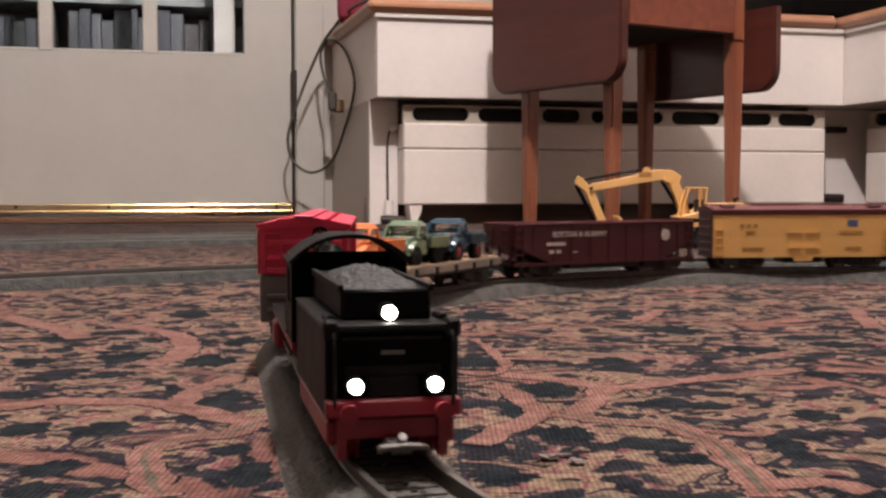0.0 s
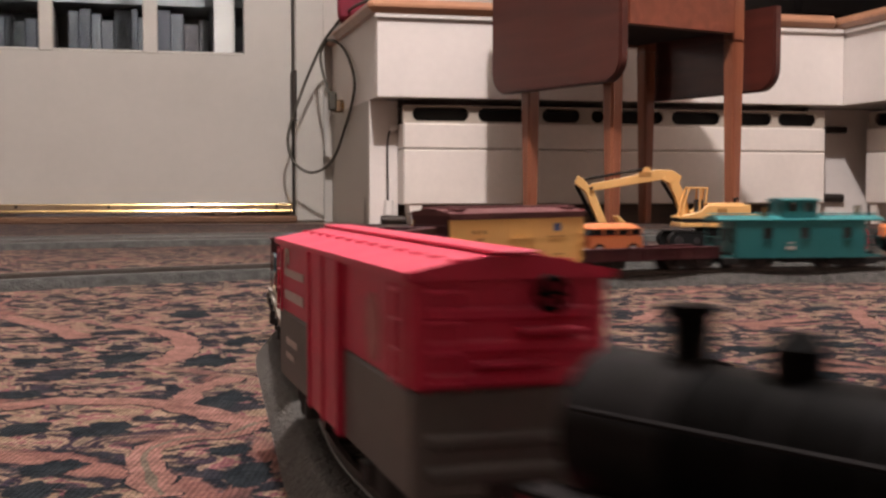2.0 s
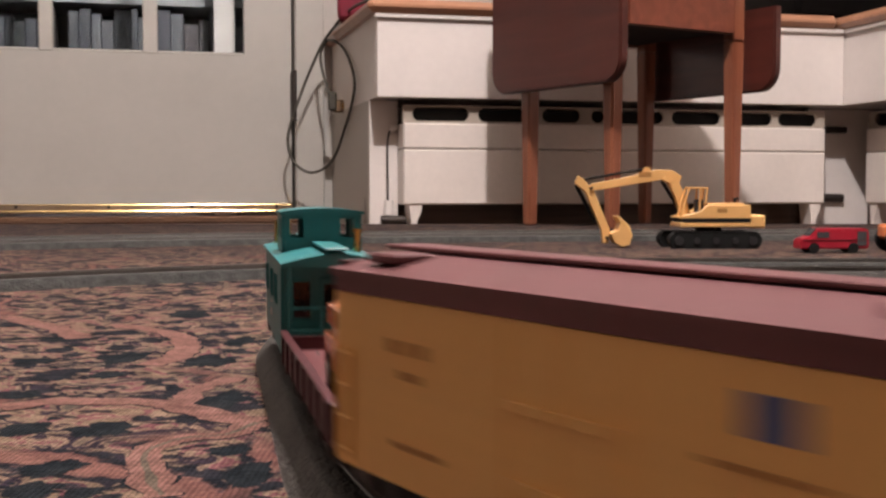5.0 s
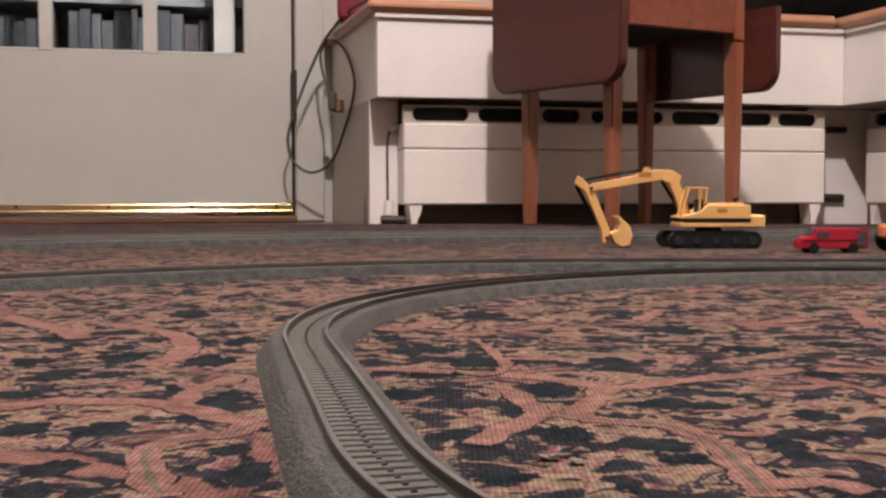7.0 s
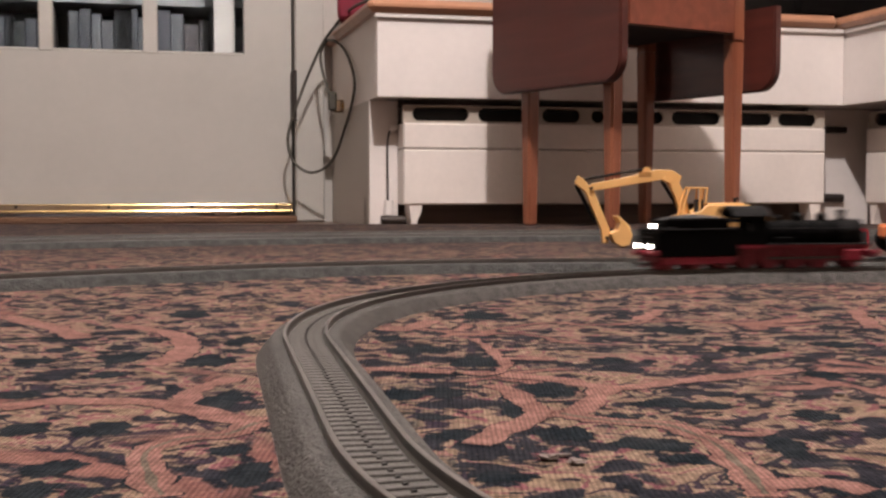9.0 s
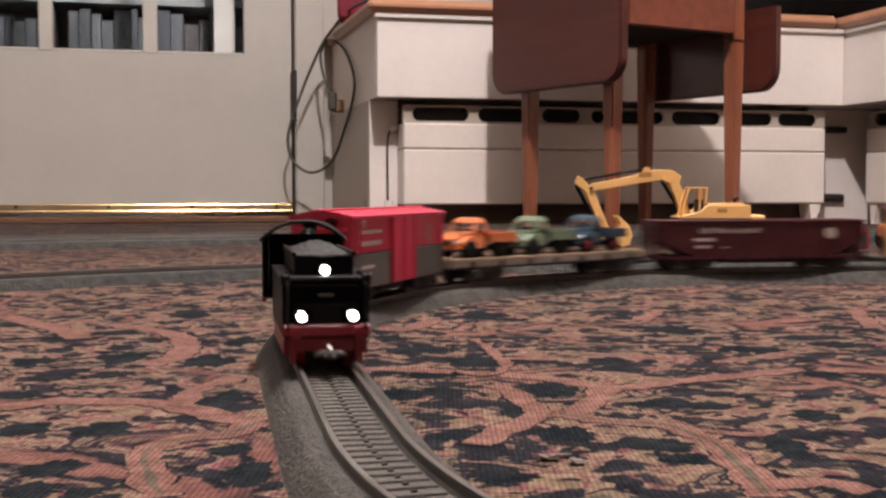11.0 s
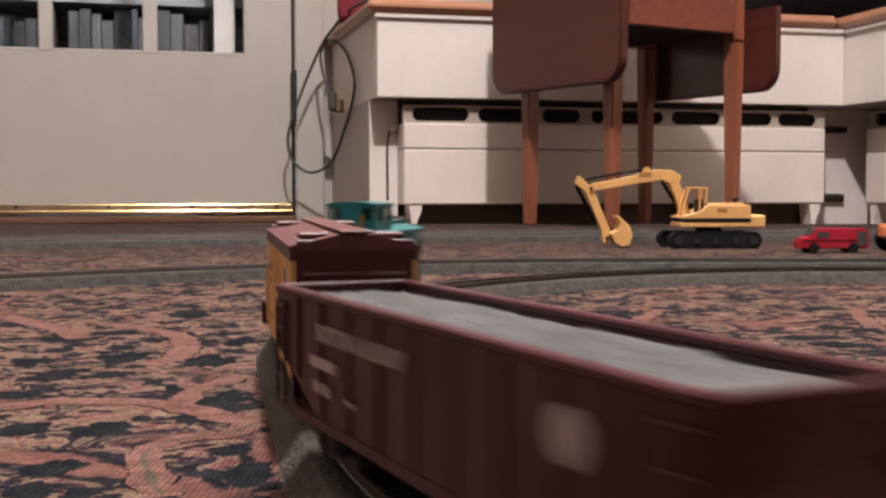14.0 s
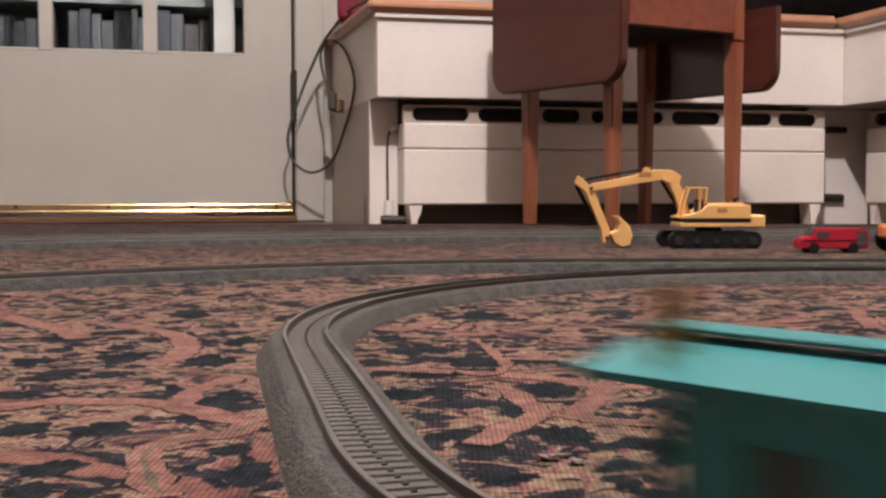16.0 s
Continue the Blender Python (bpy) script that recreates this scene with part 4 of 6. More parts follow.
def ladder(name, car, material, x, y, z0, z1, n=5, along=True):
    bm = B()
    for i in range(n):
        z = z0 + (z1 - z0) * i / (n - 1)
        if along:
            tube(bm, [(x - 0.003, y, z), (x + 0.003, y, z)], 0.0004, 5)
        else:
            tube(bm, [(x, y - 0.003, z), (x, y + 0.003, z)], 0.0004, 5)
    for d in (-0.003, 0.003):
        a = (x + d, y) if along else (x, y + d)
        tube(bm, [(*a, z0 - 0.001), (*a, z1 + 0.001)], 0.00035, 5)
    part(name, bm, material, car)


def gable_roof(bm, L, w, z0, z1, over=0.0012):
    prism(bm, [(-w - over, z0 - 0.0012), (w + over, z0 - 0.0012), (w + over, z0), (w * 0.3, z1), (-w * 0.3, z1), (-w - over, z0)], "x", -L / 2 - over, L / 2 + over)


def under(car, L, x):
    for s in (1, -1):
        bogie(s * x, car)
        coupler(s * L / 2, s, car)
    bm = B()
    cube(bm, -L / 2, L / 2, -0.004, 0.004, 0.0085, 0.0112)
    cube(bm, -0.018, 0.012, -0.009, 0.009, 0.004, 0.0085, bevel=0.001)
    part("underframe", bm, M["bogie"], car)


def boxcar():
    c = thing("box_car", "bright red and grey model box car on the track", "model train car")
    L, w = 0.136, 0.0158
    under(c, L, 0.045)
    cubes("lower_body", M["boxgrey"], c, (-L / 2, L / 2, -w, w, 0.0088, 0.0258), bevel=0.0005, label="grey lower body")
    cubes("upper_body", M["boxred"], c, (-L / 2, L / 2, -w, w, 0.0259, 0.0440), bevel=0.0005)
    bm = B(); gable_roof(bm, L, w, 0.0440, 0.0464); part("roof", bm, M["boxred"], c)
    r = cubes("roof_walk", M["boxred"], c, (-L / 2 - 0.003, L / 2 + 0.003, -0.0036, 0.0036, 0.0466, 0.0473), bevel=0.0002)
    for i in range(13):
        x = -L / 2 + L * i / 12
        cubes("roof_rib", M["boxred"], c, (x - 0.0005, x + 0.0005, -w * 0.62, w * 0.62, 0.0444, 0.0459))
    for q in (1, -1):
        cubes("door", M["boxred"], c, (-0.016, 0.016, q * w - 0.0011, q * w + 0.0011, 0.0092, 0.0430), bevel=0.0004, label="red sliding door")
        for x in (-0.016, 0.0, 0.016):
            cubes("door_post", M["boxred"], c, (x - 0.0007, x + 0.0007, q * w - 0.0016, q * w + 0.0016, 0.0092, 0.0430))
        cubes("eave_rail", M["boxred"], c, (-L / 2, L / 2, q * w - 0.0008, q * w + 0.0008, 0.0425, 0.0437))
        for x in (-L / 2 + 0.006, L / 2 - 0.006):
            ladder("ladder", c, M["boxred"], x, q * (w + 0.0008), 0.027, 0.041, 4)
        for z in (0.013, 0.018, 0.0275, 0.0325, 0.0375):
            e = M["boxgrey"] if z < 0.0235 else M["boxred"]
            cubes("end_rib", e, c, (q * L / 2 - 0.0009, q * L / 2 + 0.0009, -w * 0.86, w * 0.86, z - 0.0012, z + 0.0012), bevel=0.0006)
        bm = B()
        tube(bm, [(q * (L / 2 + 0.0022), 0.006 + 0.0025 * math.cos(k * math.tau / 16), 0.0405 + 0.0025 * math.sin(k * math.tau / 16)) for k in range(17)], 0.0005, 6)
        for k in range(3):
            h = k * math.pi / 3
            tube(bm, [(q * (L / 2 + 0.0022), 0.006 - 0.0025 * math.cos(h), 0.0405 - 0.0025 * math.sin(h)), (q * (L / 2 + 0.0022), 0.006 + 0.0025 * math.cos(h), 0.0405 + 0.0025 * math.sin(h))], 0.0003, 5)
        rod(bm, (q * (L / 2), 0.006, 0.0405), (q * (L / 2 + 0.0024), 0.006, 0.0405), 0.0008, n=8)
        part("brake_wheel", bm, M["black"], c, "dark brake wheel")
        cubes("brake_step", M["boxred"], c, (min(q * L / 2, q * (L / 2 + 0.0030)), max(q * L / 2, q * (L / 2 + 0.0030)), 0.0010, 0.0110, 0.0347, 0.0353), bevel=0.0001)
        cubes("end_ledge", M["boxred"], c, (min(q * L / 2, q * (L / 2 + 0.0024)), max(q * L / 2, q * (L / 2 + 0.0024)), -0.0060, 0.0060, 0.0296, 0.0302), bevel=0.0001)
        ladder("end_ladder", c, M["boxred"], q * (L / 2 + 0.0010), -0.011, 0.027, 0.041, 4, along=False)
    bars("print", M["print_white"], c, w + 0.0002, [(0.0545, 0.0412, 0.006, 0.0012), (0.0525, 0.0394, 0.0018, 0.0026), (0.0565, 0.0385, 0.0014, 0.0040), (0.044, 0.0360, 0.028, 0.0018), (0.044, 0.0305, 0.028, 0.0022), (0.048, 0.0190, 0.016, 0.0016), (0.05, 0.0155, 0.012, 0.0012)])
    for q in (1, -1):
        bm = B(); rod(bm, (-0.042 * q, q * w, 0.033), (-0.042 * q, q * (w + 0.00025), 0.033), 0.0060, n=24)
        part("emblem", bm, M["print_faded"], c, "faded pale round emblem")
    return c


def reefer():
    c = thing("refrigerator_car", "yellow model refrigerator car with maroon roof and ends", "model train car")
    L, w = 0.134, 0.0152
    under(c, L, 0.045)
    for q in (1, -1):
        side = cubes("side", M["yellow"], c, (-L / 2, L / 2, q * (w - 0.0003) - 0.0003, q * (w - 0.0003) + 0.0003, 0.0083, 0.0386), label="yellow boarded side")
        repeats("board", M["yellow"], side, (L / 44 - 0.00016, 0.0006, 0.0302), [pose(-L / 2 + L * (i + 0.5) / 44, q * (w + 0.0003), 0.02345) for i in range(44)])
        cubes("end", M["maroon"], c, (q * L / 2 - 0.0006, q * L / 2 + 0.0006, -w + 0.0007, w - 0.0007, 0.0083, 0.0440), bevel=0.0002)
        for z in (0.013, 0.0185, 0.024, 0.0295, 0.035):
            cubes("end_rib", M["maroon"], c, (q * L / 2 - 0.0013, q * L / 2 + 0.0013, -w * 0.86, w * 0.86, z - 0.0009, z + 0.0009), bevel=0.0004)
        cubes("fascia", M["roofmaroon"], c, (-L / 2, L / 2, q * w - 0.0009, q * w + 0.0009, 0.0387, 0.0420))
        for x in (-0.013, 0.0, 0.013):
            cubes("door_batten", M["yellow"], c, (x - 0.0005, x + 0.0005, q * w - 0.0009, q * w + 0.0009, 0.0090, 0.0380))
        for z in (0.0155, 0.0265):
            for x in (-0.0065, 0.0065):
                cubes("door_hinge", M["yellow"], c, (x - 0.0055, x + 0.0055, q * w - 0.0012, q * w + 0.0012, z - 0.0007, z + 0.0007))
        for x in (-L / 2 + 0.004, L / 2 - 0.004):
            ladder("ladder", c, M["yellow"], x, q * (w + 0.0010), 0.011, 0.028, 4)
        bm = B(); prism(bm, [(-0.006, 0.0055), (0.006, 0.0055), (0.008, 0.0083), (-0.008, 0.0083)], "y", q * w - 0.0005, q * w + 0.0005)
        part("side_sill", bm, M["yellow"], c)
        bm = B(); cube(bm, -0.037 * q - 0.004, -0.037 * q + 0.004, q * (w + 0.0006) - 0.0001, q * (w + 0.0006) + 0.0001, 0.0300, 0.0350, bevel=0.00005)
        part("emblem", bm, M["print_blue"], c, "small blue shield emblem")
    cubes("floor_plate", M["bogie"], c, (-L / 2 + 0.001, L / 2 - 0.001, -w + 0.001, w - 0.001, 0.0086, 0.0096))
    bm = B(); gable_roof(bm, L, w, 0.0425, 0.0452); part("roof", bm, M["roofmaroon"], c, "maroon roof")
    cubes("roof_walk", M["roofmaroon"], c, (-L / 2 - 0.003, L / 2 + 0.003, -0.0038, 0.0038, 0.0456, 0.0464), bevel=0.0002)
    for x in (-L / 2 + 0.012, L / 2 - 0.012):
        for q in (1, -1):
            cubes("roof_hatch", M["roofmaroon"], c, (x - 0.005, x + 0.005, q * 0.0095 - 0.004, q * 0.0095 + 0.004, 0.0440, 0.0456), bevel=0.0004)
    bars("print", M["print_brown"], c, w + 0.0008, [(0.036, 0.0310, 0.003, 0.0022), (0.041, 0.0310, 0.003, 0.0022), (0.046, 0.0310, 0.003, 0.0022), (0.040, 0.0265, 0.007, 0.0014), (0.038, 0.0150, 0.016, 0.0010), (-0.036, 0.0265, 0.018, 0.0008), (-0.038, 0.0150, 0.012, 0.0010)])
    return c


def hopper():
    c = thing("hopper_car", "maroon model hopper car loaded with coal", "model train car")
    L, w = 0.160, 0.0152
    for s in (1, -1):
        bogie(s * 0.054, c); coupler(s * L / 2, s, c)
    t = 0.0008
    for q in (1, -1):
        bm = B()
        prism(bm, [(-L / 2, 0.0345), (L / 2, 0.0345), (L / 2, 0.0215), (L / 2 - 0.030, 0.0090), (-L / 2 + 0.030, 0.0090), (-L / 2, 0.0215)], "y", q * w - t, q * w + t)
        part("side", bm, M["maroon"], c)
        cubes("top_rail", M["maroon"], c, (-L / 2 - 0.0005, L / 2 + 0.0005, q * w - 0.0014, q * w + 0.0014, 0.0335, 0.0352), bevel=0.0004)
        cubes("side_sill", M["maroon"], c, (-L / 2, L / 2, q * w - 0.0012, q * w + 0.0012, 0.0078, 0.0098))
        for i in range(9):
            x = -0.064 + 0.016 * i
            z0 = 0.0095 if abs(x) < 0.05 else 0.0165
            cubes("side_post", M["maroon"], c, (x - 0.0006, x + 0.0006, q * w - 0.0014, q * w + 0.0014, z0, 0.0335))
        cubes("end", M["maroon"], c, (q * L / 2 - 0.0008, q * L / 2 + 0.0008, -w + 0.0008, w - 0.0008, 0.0205, 0.0345))
        cubes("top_rail", M["maroon"], c, (q * L / 2 - 0.0010, q * L / 2 + 0.0010, -w, w, 0.0337, 0.0353), bevel=0.0003)
        for y in (-0.012, 0.0, 0.012):
            cubes("corner_post", M["maroon"], c, (q * L / 2 - 0.0012, q * L / 2 + 0.0006, y - 0.0008, y + 0.0008, 0.0085, 0.0335))
        for y in (-0.009, 0.009):
            ladder("end_ladder", c, M["maroon"], q * (L / 2 + 0.0012), y, 0.010, 0.031, 5, along=False)
        for x in (-L / 2 + 0.004, L / 2 - 0.004):
            ladder("ladder", c, M["maroon"], x, q * (w + 0.0013), 0.010, 0.031, 5)
        bm = B()
        prism(bm, [(q * L / 2, 0.0205), (q * (L / 2 - 0.030), 0.0085), (q * (L / 2 - 0.030), 0.0095), (q * L / 2, 0.0215)], "y", -w, w)
        part("slope_sheet", bm, M["maroon"], c)
    cubes("underframe", M["bogie"], c, (-L / 2, L / 2, -0.004, 0.004, 0.0070, 0.0095), (-0.03, 0.03, -0.012, 0.012, 0.0045, 0.0095))
    # the load: a low uneven heap
    bm = B()
    nx, ny = 60, 14
    g = [[bm.verts.new((-L / 2 + 0.002 + (L - 0.004) * i / nx, -w + 0.001 + (2 * w - 0.002) * j / ny,
                        0.0325 + 0.0022 * math.sin(math.pi * j / ny) * (0.6 + 0.4 * math.cos(i * math.tau / nx * 3)) * math.sin(math.pi * i / nx) ** 0.4
                        + 0.0011 * noise.noise((i * 0.9, j * 0.9, 0.3)))) for j in range(ny + 1)] for i in range(nx + 1)]
    for i in range(nx):
        for j in range(ny):
            bm.faces.new((g[i][j], g[i + 1][j], g[i + 1][j + 1], g[i][j + 1]))
    part("coal_load", bm, mat("grey_coal_load", (0.078, 0.082, 0.083), 0.7, var=0.65, scale=130, bump=1.0, bscale=450), c, "heaped grey coal load")
    side_print("lettering", "BOSTON & ALBANY", 0.0047, M["print_white"], c, 0.026, w + 0.0016, 0.0275)
    bars("print", M["print_white"], c, w + 0.0015, [(0.046, 0.0215, 0.016, 0.0022), (0.044, 0.0165, 0.004, 0.0022), (0.050, 0.0165, 0.004, 0.0022), (0.030, 0.0160, 0.004, 0.0010)])
    for q in (1, -1):
        bm = B(); rod(bm, (-0.052 * q, q * (w + 0.0010), 0.0255), (-0.052 * q, q * (w + 0.0016), 0.0255), 0.0040, n=20)
        part("emblem", bm, M["print_white"], c, "pale round emblem")
    return c


def flatcar():
    c = thing("flat_car", "model flat car with a pale wooden deck", "model train car")
    L, w = 0.182, 0.0145
    for s in (1, -1):
        bogie(s * 0.062, c); coupler(s * L / 2, s, c)
    cubes("frame", M["bogie"], c, (-L / 2, L / 2, -w + 0.001, w - 0.001, 0.0085, 0.0125))
    deck = cubes("deck", M["bogie"], c, (-L / 2, L / 2, -w + 0.0013, w - 0.0013, 0.0126, 0.0130), label="pale planked deck")
    repeats("plank", M["deck"], deck, (L / 60 - 0.0002, 2 * w - 0.0024, 0.0010), [pose(-L / 2 + L * (i + 0.5) / 60, 0, 0.0133) for i in range(60)])
    for q in (1, -1):
        cubes("side_rail", M["sill_grey"], c, (-L / 2, L / 2, q * (w - 0.0006) - 0.0006, q * (w - 0.0006) + 0.0006, 0.0100, 0.0145), label="pale side sill")
        cubes("side_batten", M["deck"], c, (-L / 2, L / 2, q * (w - 0.0030) - 0.0012, q * (w - 0.0030) + 0.0012, 0.0139, 0.0153), bevel=0.0003)
        cubes("end_rail", M["sill_grey"], c, (q * L / 2 - 0.0008, q * L / 2 + 0.0008, -w + 0.0013, w - 0.0013, 0.0095, 0.0142))
        cubes("end_batten", M["deck"], c, (q * (L / 2 - 0.004) - 0.0016, q * (L / 2 - 0.004) + 0.0016, -w + 0.0045, w - 0.0045, 0.0139, 0.0158), bevel=0.0003)
        for x in [-0.075 + 0.025 * i for i in range(7)]:
            cubes("stake_pocket", M["bogie"], c, (x - 0.0012, x + 0.0012, q * w - 0.0010, q * w + 0.0010, 0.0095, 0.0135))
    return c


def truck(name, body, label, wheel):
    """A short-bonnet cross-country lorry with an open bed; stands on z = 0."""
    c = thing(name, label, "toy truck", group="toy trucks on the flat car")
    L, w = 0.050, 0.0126
    cubes("chassis", M["bogie"], c, (-L / 2 + 0.002, L / 2 - 0.002, -0.006, 0.006, 0.0052, 0.0085))
    def pinch(bm, z0, z1, k):
        """Draws the sides in towards the top."""
        for v in bm.verts:
            v.co.y *= 1 - k * min(1, max(0, (v.co.z - z0) / (z1 - z0)))

    bm = B()                                   # bonnet and lower cab
    prism(bm, [(0.0, 0.0072), (L / 2 - 0.0010, 0.0072), (L / 2, 0.0092), (L / 2 - 0.0004, 0.0118), (L / 2 - 0.0030, 0.0146), (L / 2 - 0.0075, 0.0160), (0.0115, 0.0170), (0.0, 0.0170)], "y", -w * 0.96, w * 0.96)
    bmesh.ops.bevel(bm, geom=[e for e in bm.edges if max(v.co.z for v in e.verts) > 0.009], offset=0.0026, segments=5, affect="EDGES")
    pinch(bm, 0.011, 0.017, 0.07)
    for v in bm.verts:                         # nose rounded in plan
        if v.co.x > 0.016:
            v.co.x -= 0.0030 * (abs(v.co.y) / w) ** 3
    part("bonnet", bm, body, c)
    bm = B(); cube(bm, L / 2 - 0.0030, L / 2 + 0.0004, -w * 0.9, w * 0.9, 0.0066, 0.0084, bevel=0.0007, seg=2)
    for v in bm.verts:
        v.co.x -= 0.0030 * (abs(v.co.y) / w) ** 3
    part("bumper", bm, body, c)
    bm = B()                                   # glasshouse
    prism(bm, [(-0.0003, 0.0155), (0.0108, 0.0155), (0.0072, 0.0234), (0.0004, 0.0234)], "y", -w * 0.85, w * 0.85)
    pinch(bm, 0.0165, 0.0234, 0.10)
    part("glasshouse", bm, M["toy_glass"], c, "clear plastic cab windows")
    cubes("cab_seat", M["boxgrey"], c, (0.0005, 0.0030, -w * 0.7, w * 0.7, 0.0165, 0.0178), bevel=0.0004)
    bm = B()
    prism(bm, [(-0.0006, 0.0226), (0.0080, 0.0226), (0.0073, 0.0240), (0.0050, 0.0256), (0.0010, 0.0256), (-0.0006, 0.0244)], "y", -w * 0.84, w * 0.84)
    bmesh.ops.bevel(bm, geom=[e for e in bm.edges if max(v.co.z for v in e.verts) > 0.0235], offset=0.0010, segments=4, affect="EDGES")
    pinch(bm, 0.0226, 0.0258, 0.16)
    part("cab_roof", bm, body, c)
    for q in (1, -1):
        for (xa, za), (xb, zb) in (((0.0110, 0.0158), (0.0074, 0.0231)), ((-0.0002, 0.0155), (0.0004, 0.0231))):
            bm = B(); rod(bm, (xa, q * w * 0.85, za), (xb, q * w * 0.77, zb), 0.0009, n=8); part("pillar", bm, body, c)
        cubes("bed_side", body, c, (-L / 2, -0.0015, q * w - 0.0006, q * w + 0.0006, 0.0105, 0.0165), bevel=0.0002)
        for x in (-0.0125, 0.0140):
            wh = B(); rod(wh, (0, q * (w - 0.0045), 0), (0, q * (w - 0.0003), 0), 0.0062, n=20)
            bmesh.ops.bevel(wh, geom=[e for e in wh.edges if abs(e.verts[0].co.y - e.verts[1].co.y) < 1e-6], offset=0.0008, segments=1, affect="EDGES")
            tyre = part("wheel", wh, M["tyre"], c, at=pose(x, 0, 0.0062))
            rim = B(); rod(rim, (0, q * (w - 0.0008), 0), (0, q * (w + 0.0001), 0), 0.0033, 0.0026, n=14)
            part("rim", rim, wheel, tyre)
        bm = B(); rod(bm, (L / 2 - 0.003, q * 0.0078, 0.0108), (L / 2 - 0.0005, q * 0.0078, 0.0108), 0.0013, n=12)
        part("headlamp", bm, M["print_white"], c)
    cubes("bed_end", body, c, (-L / 2, -L / 2 + 0.0011, -w + 0.0007, w - 0.0007, 0.0105, 0.0165), (-0.0026, -0.0015, -w + 0.0007, w - 0.0007, 0.0105, 0.0165))
    cubes("bed_floor", body, c, (-L / 2 + 0.0011, -0.0026, -w + 0.0006, w - 0.0006, 0.0105, 0.0115))
    cubes("grille", M["window"], c, (L / 2 - 0.0010, L / 2 + 0.0001, -0.0052, 0.0052, 0.0094, 0.0118))
    return c


def lowcar():
    c = thing("gondola_car", "low dark red model gondola car", "model train car")
    L, w = 0.118, 0.0150
    for s in (1, -1):
        bogie(s * 0.038, c); coupler(s * L / 2, s, c)
    cubes("floor", M["roofmaroon"], c, (-L / 2, L / 2, -w + 0.0006, w - 0.0006, 0.0085, 0.0112))
    for q in (1, -1):
        cubes("side", M["maroon"], c, (-L / 2, L / 2, q * w - 0.0006, q * w + 0.0006, 0.0080, 0.0162), bevel=0.0002)
        cubes("end", M["maroon"], c, (q * L / 2 - 0.0007, q * L / 2 + 0.0007, -w + 0.0007, w - 0.0007, 0.0080, 0.0150))
        cubes("top_rail", M["maroon"], c, (-L / 2, L / 2, q * w - 0.0011, q * w + 0.0011, 0.0158, 0.0168), bevel=0.0003)
        for i in range(8):
            x = -0.052 + 0.0149 * i
            cubes("side_post", M["maroon"], c, (x - 0.0007, x + 0.0007, q * w - 0.0012, q * w + 0.0012, 0.0082, 0.0158))
    return c


def minibus():
    c = thing("toy_minibus", "shiny orange toy minibus standing on the gondola car", "toy van")
    L, w = 0.047, 0.0108
    bm = B()
    prism(bm, [(-L / 2, 0.004), (L / 2 - 0.001, 0.004), (L / 2, 0.008), (L / 2 - 0.0008, 0.0148), (-L / 2 + 0.0004, 0.0148)], "y", -w, w)
    bmesh.ops.bevel(bm, geom=bm.edges[:], offset=0.0018, segments=4, affect="EDGES")
    part("body", bm, M["orange"], c)
    bm = B()
    prism(bm, [(-L / 2 + 0.0014, 0.0142), (L / 2 - 0.0016, 0.0142), (L / 2 - 0.0042, 0.0192), (-L / 2 + 0.0024, 0.0192)], "y", -w * 0.90, w * 0.90)
    part("glasshouse", bm, M["dark_glass"], c, "dark windows")
    bm = B()                                   # roof: a shallow dome with rounded corners
    nx, ny = 20, 12
    def dome(i, j):
        a, d = -1 + 2 * i / nx, -1 + 2 * j / ny
        k = (1 - abs(a) ** 6) ** 0.25 if abs(a) < 1 else 0.0
        return (a * (L / 2 - 0.0030) - 0.0006, d * w * 0.92 * (0.90 + 0.10 * k), 0.0190 + 0.0036 * max(0.0, 1 - abs(a) ** 7) ** 0.6 * max(0.0, 1 - abs(d) ** 4) ** 0.6)
    g = [[bm.verts.new(dome(i, j)) for j in range(ny + 1)] for i in range(nx + 1)]
    for i in range(nx):
        for j in range(ny):
            bm.faces.new((g[i][j], g[i + 1][j], g[i + 1][j + 1], g[i][j + 1]))
    part("roof", bm, M["orange"], c, "glossy rounded orange roof")
    cubes("gutter", M["orange"], c, (-L / 2 + 0.0018, L / 2 - 0.0034, -w * 0.93, w * 0.93, 0.0184, 0.0192), bevel=0.0003)
    for q in (1, -1):
        for x in (-L / 2 + 0.002, -0.012, -0.001, 0.010):
            cubes("window_post", M["orange"], c, (x - 0.0006, x + 0.0006, q * w * 0.91 - 0.0003, q * w * 0.91 + 0.0003, 0.0146, 0.0188))
        for x in (-0.014, 0.014):
            bm = B(); rod(bm, (0, q * (w - 0.004), 0), (0, q * (w + 0.0002), 0), 0.0045, n=18)
            t = part("wheel", bm, M["tyre"], c, at=pose(x, 0, 0.0045))
            bm = B(); rod(bm, (0, q * w, 0), (0, q * (w + 0.0005), 0), 0.0025, n=12); part("hubcap", bm, M["print_white"], t)
    cubes("bumper", M["print_white"], c, (L / 2 - 0.001, L / 2 + 0.001, -w, w, 0.0040, 0.0056), bevel=0.0004)
    return c


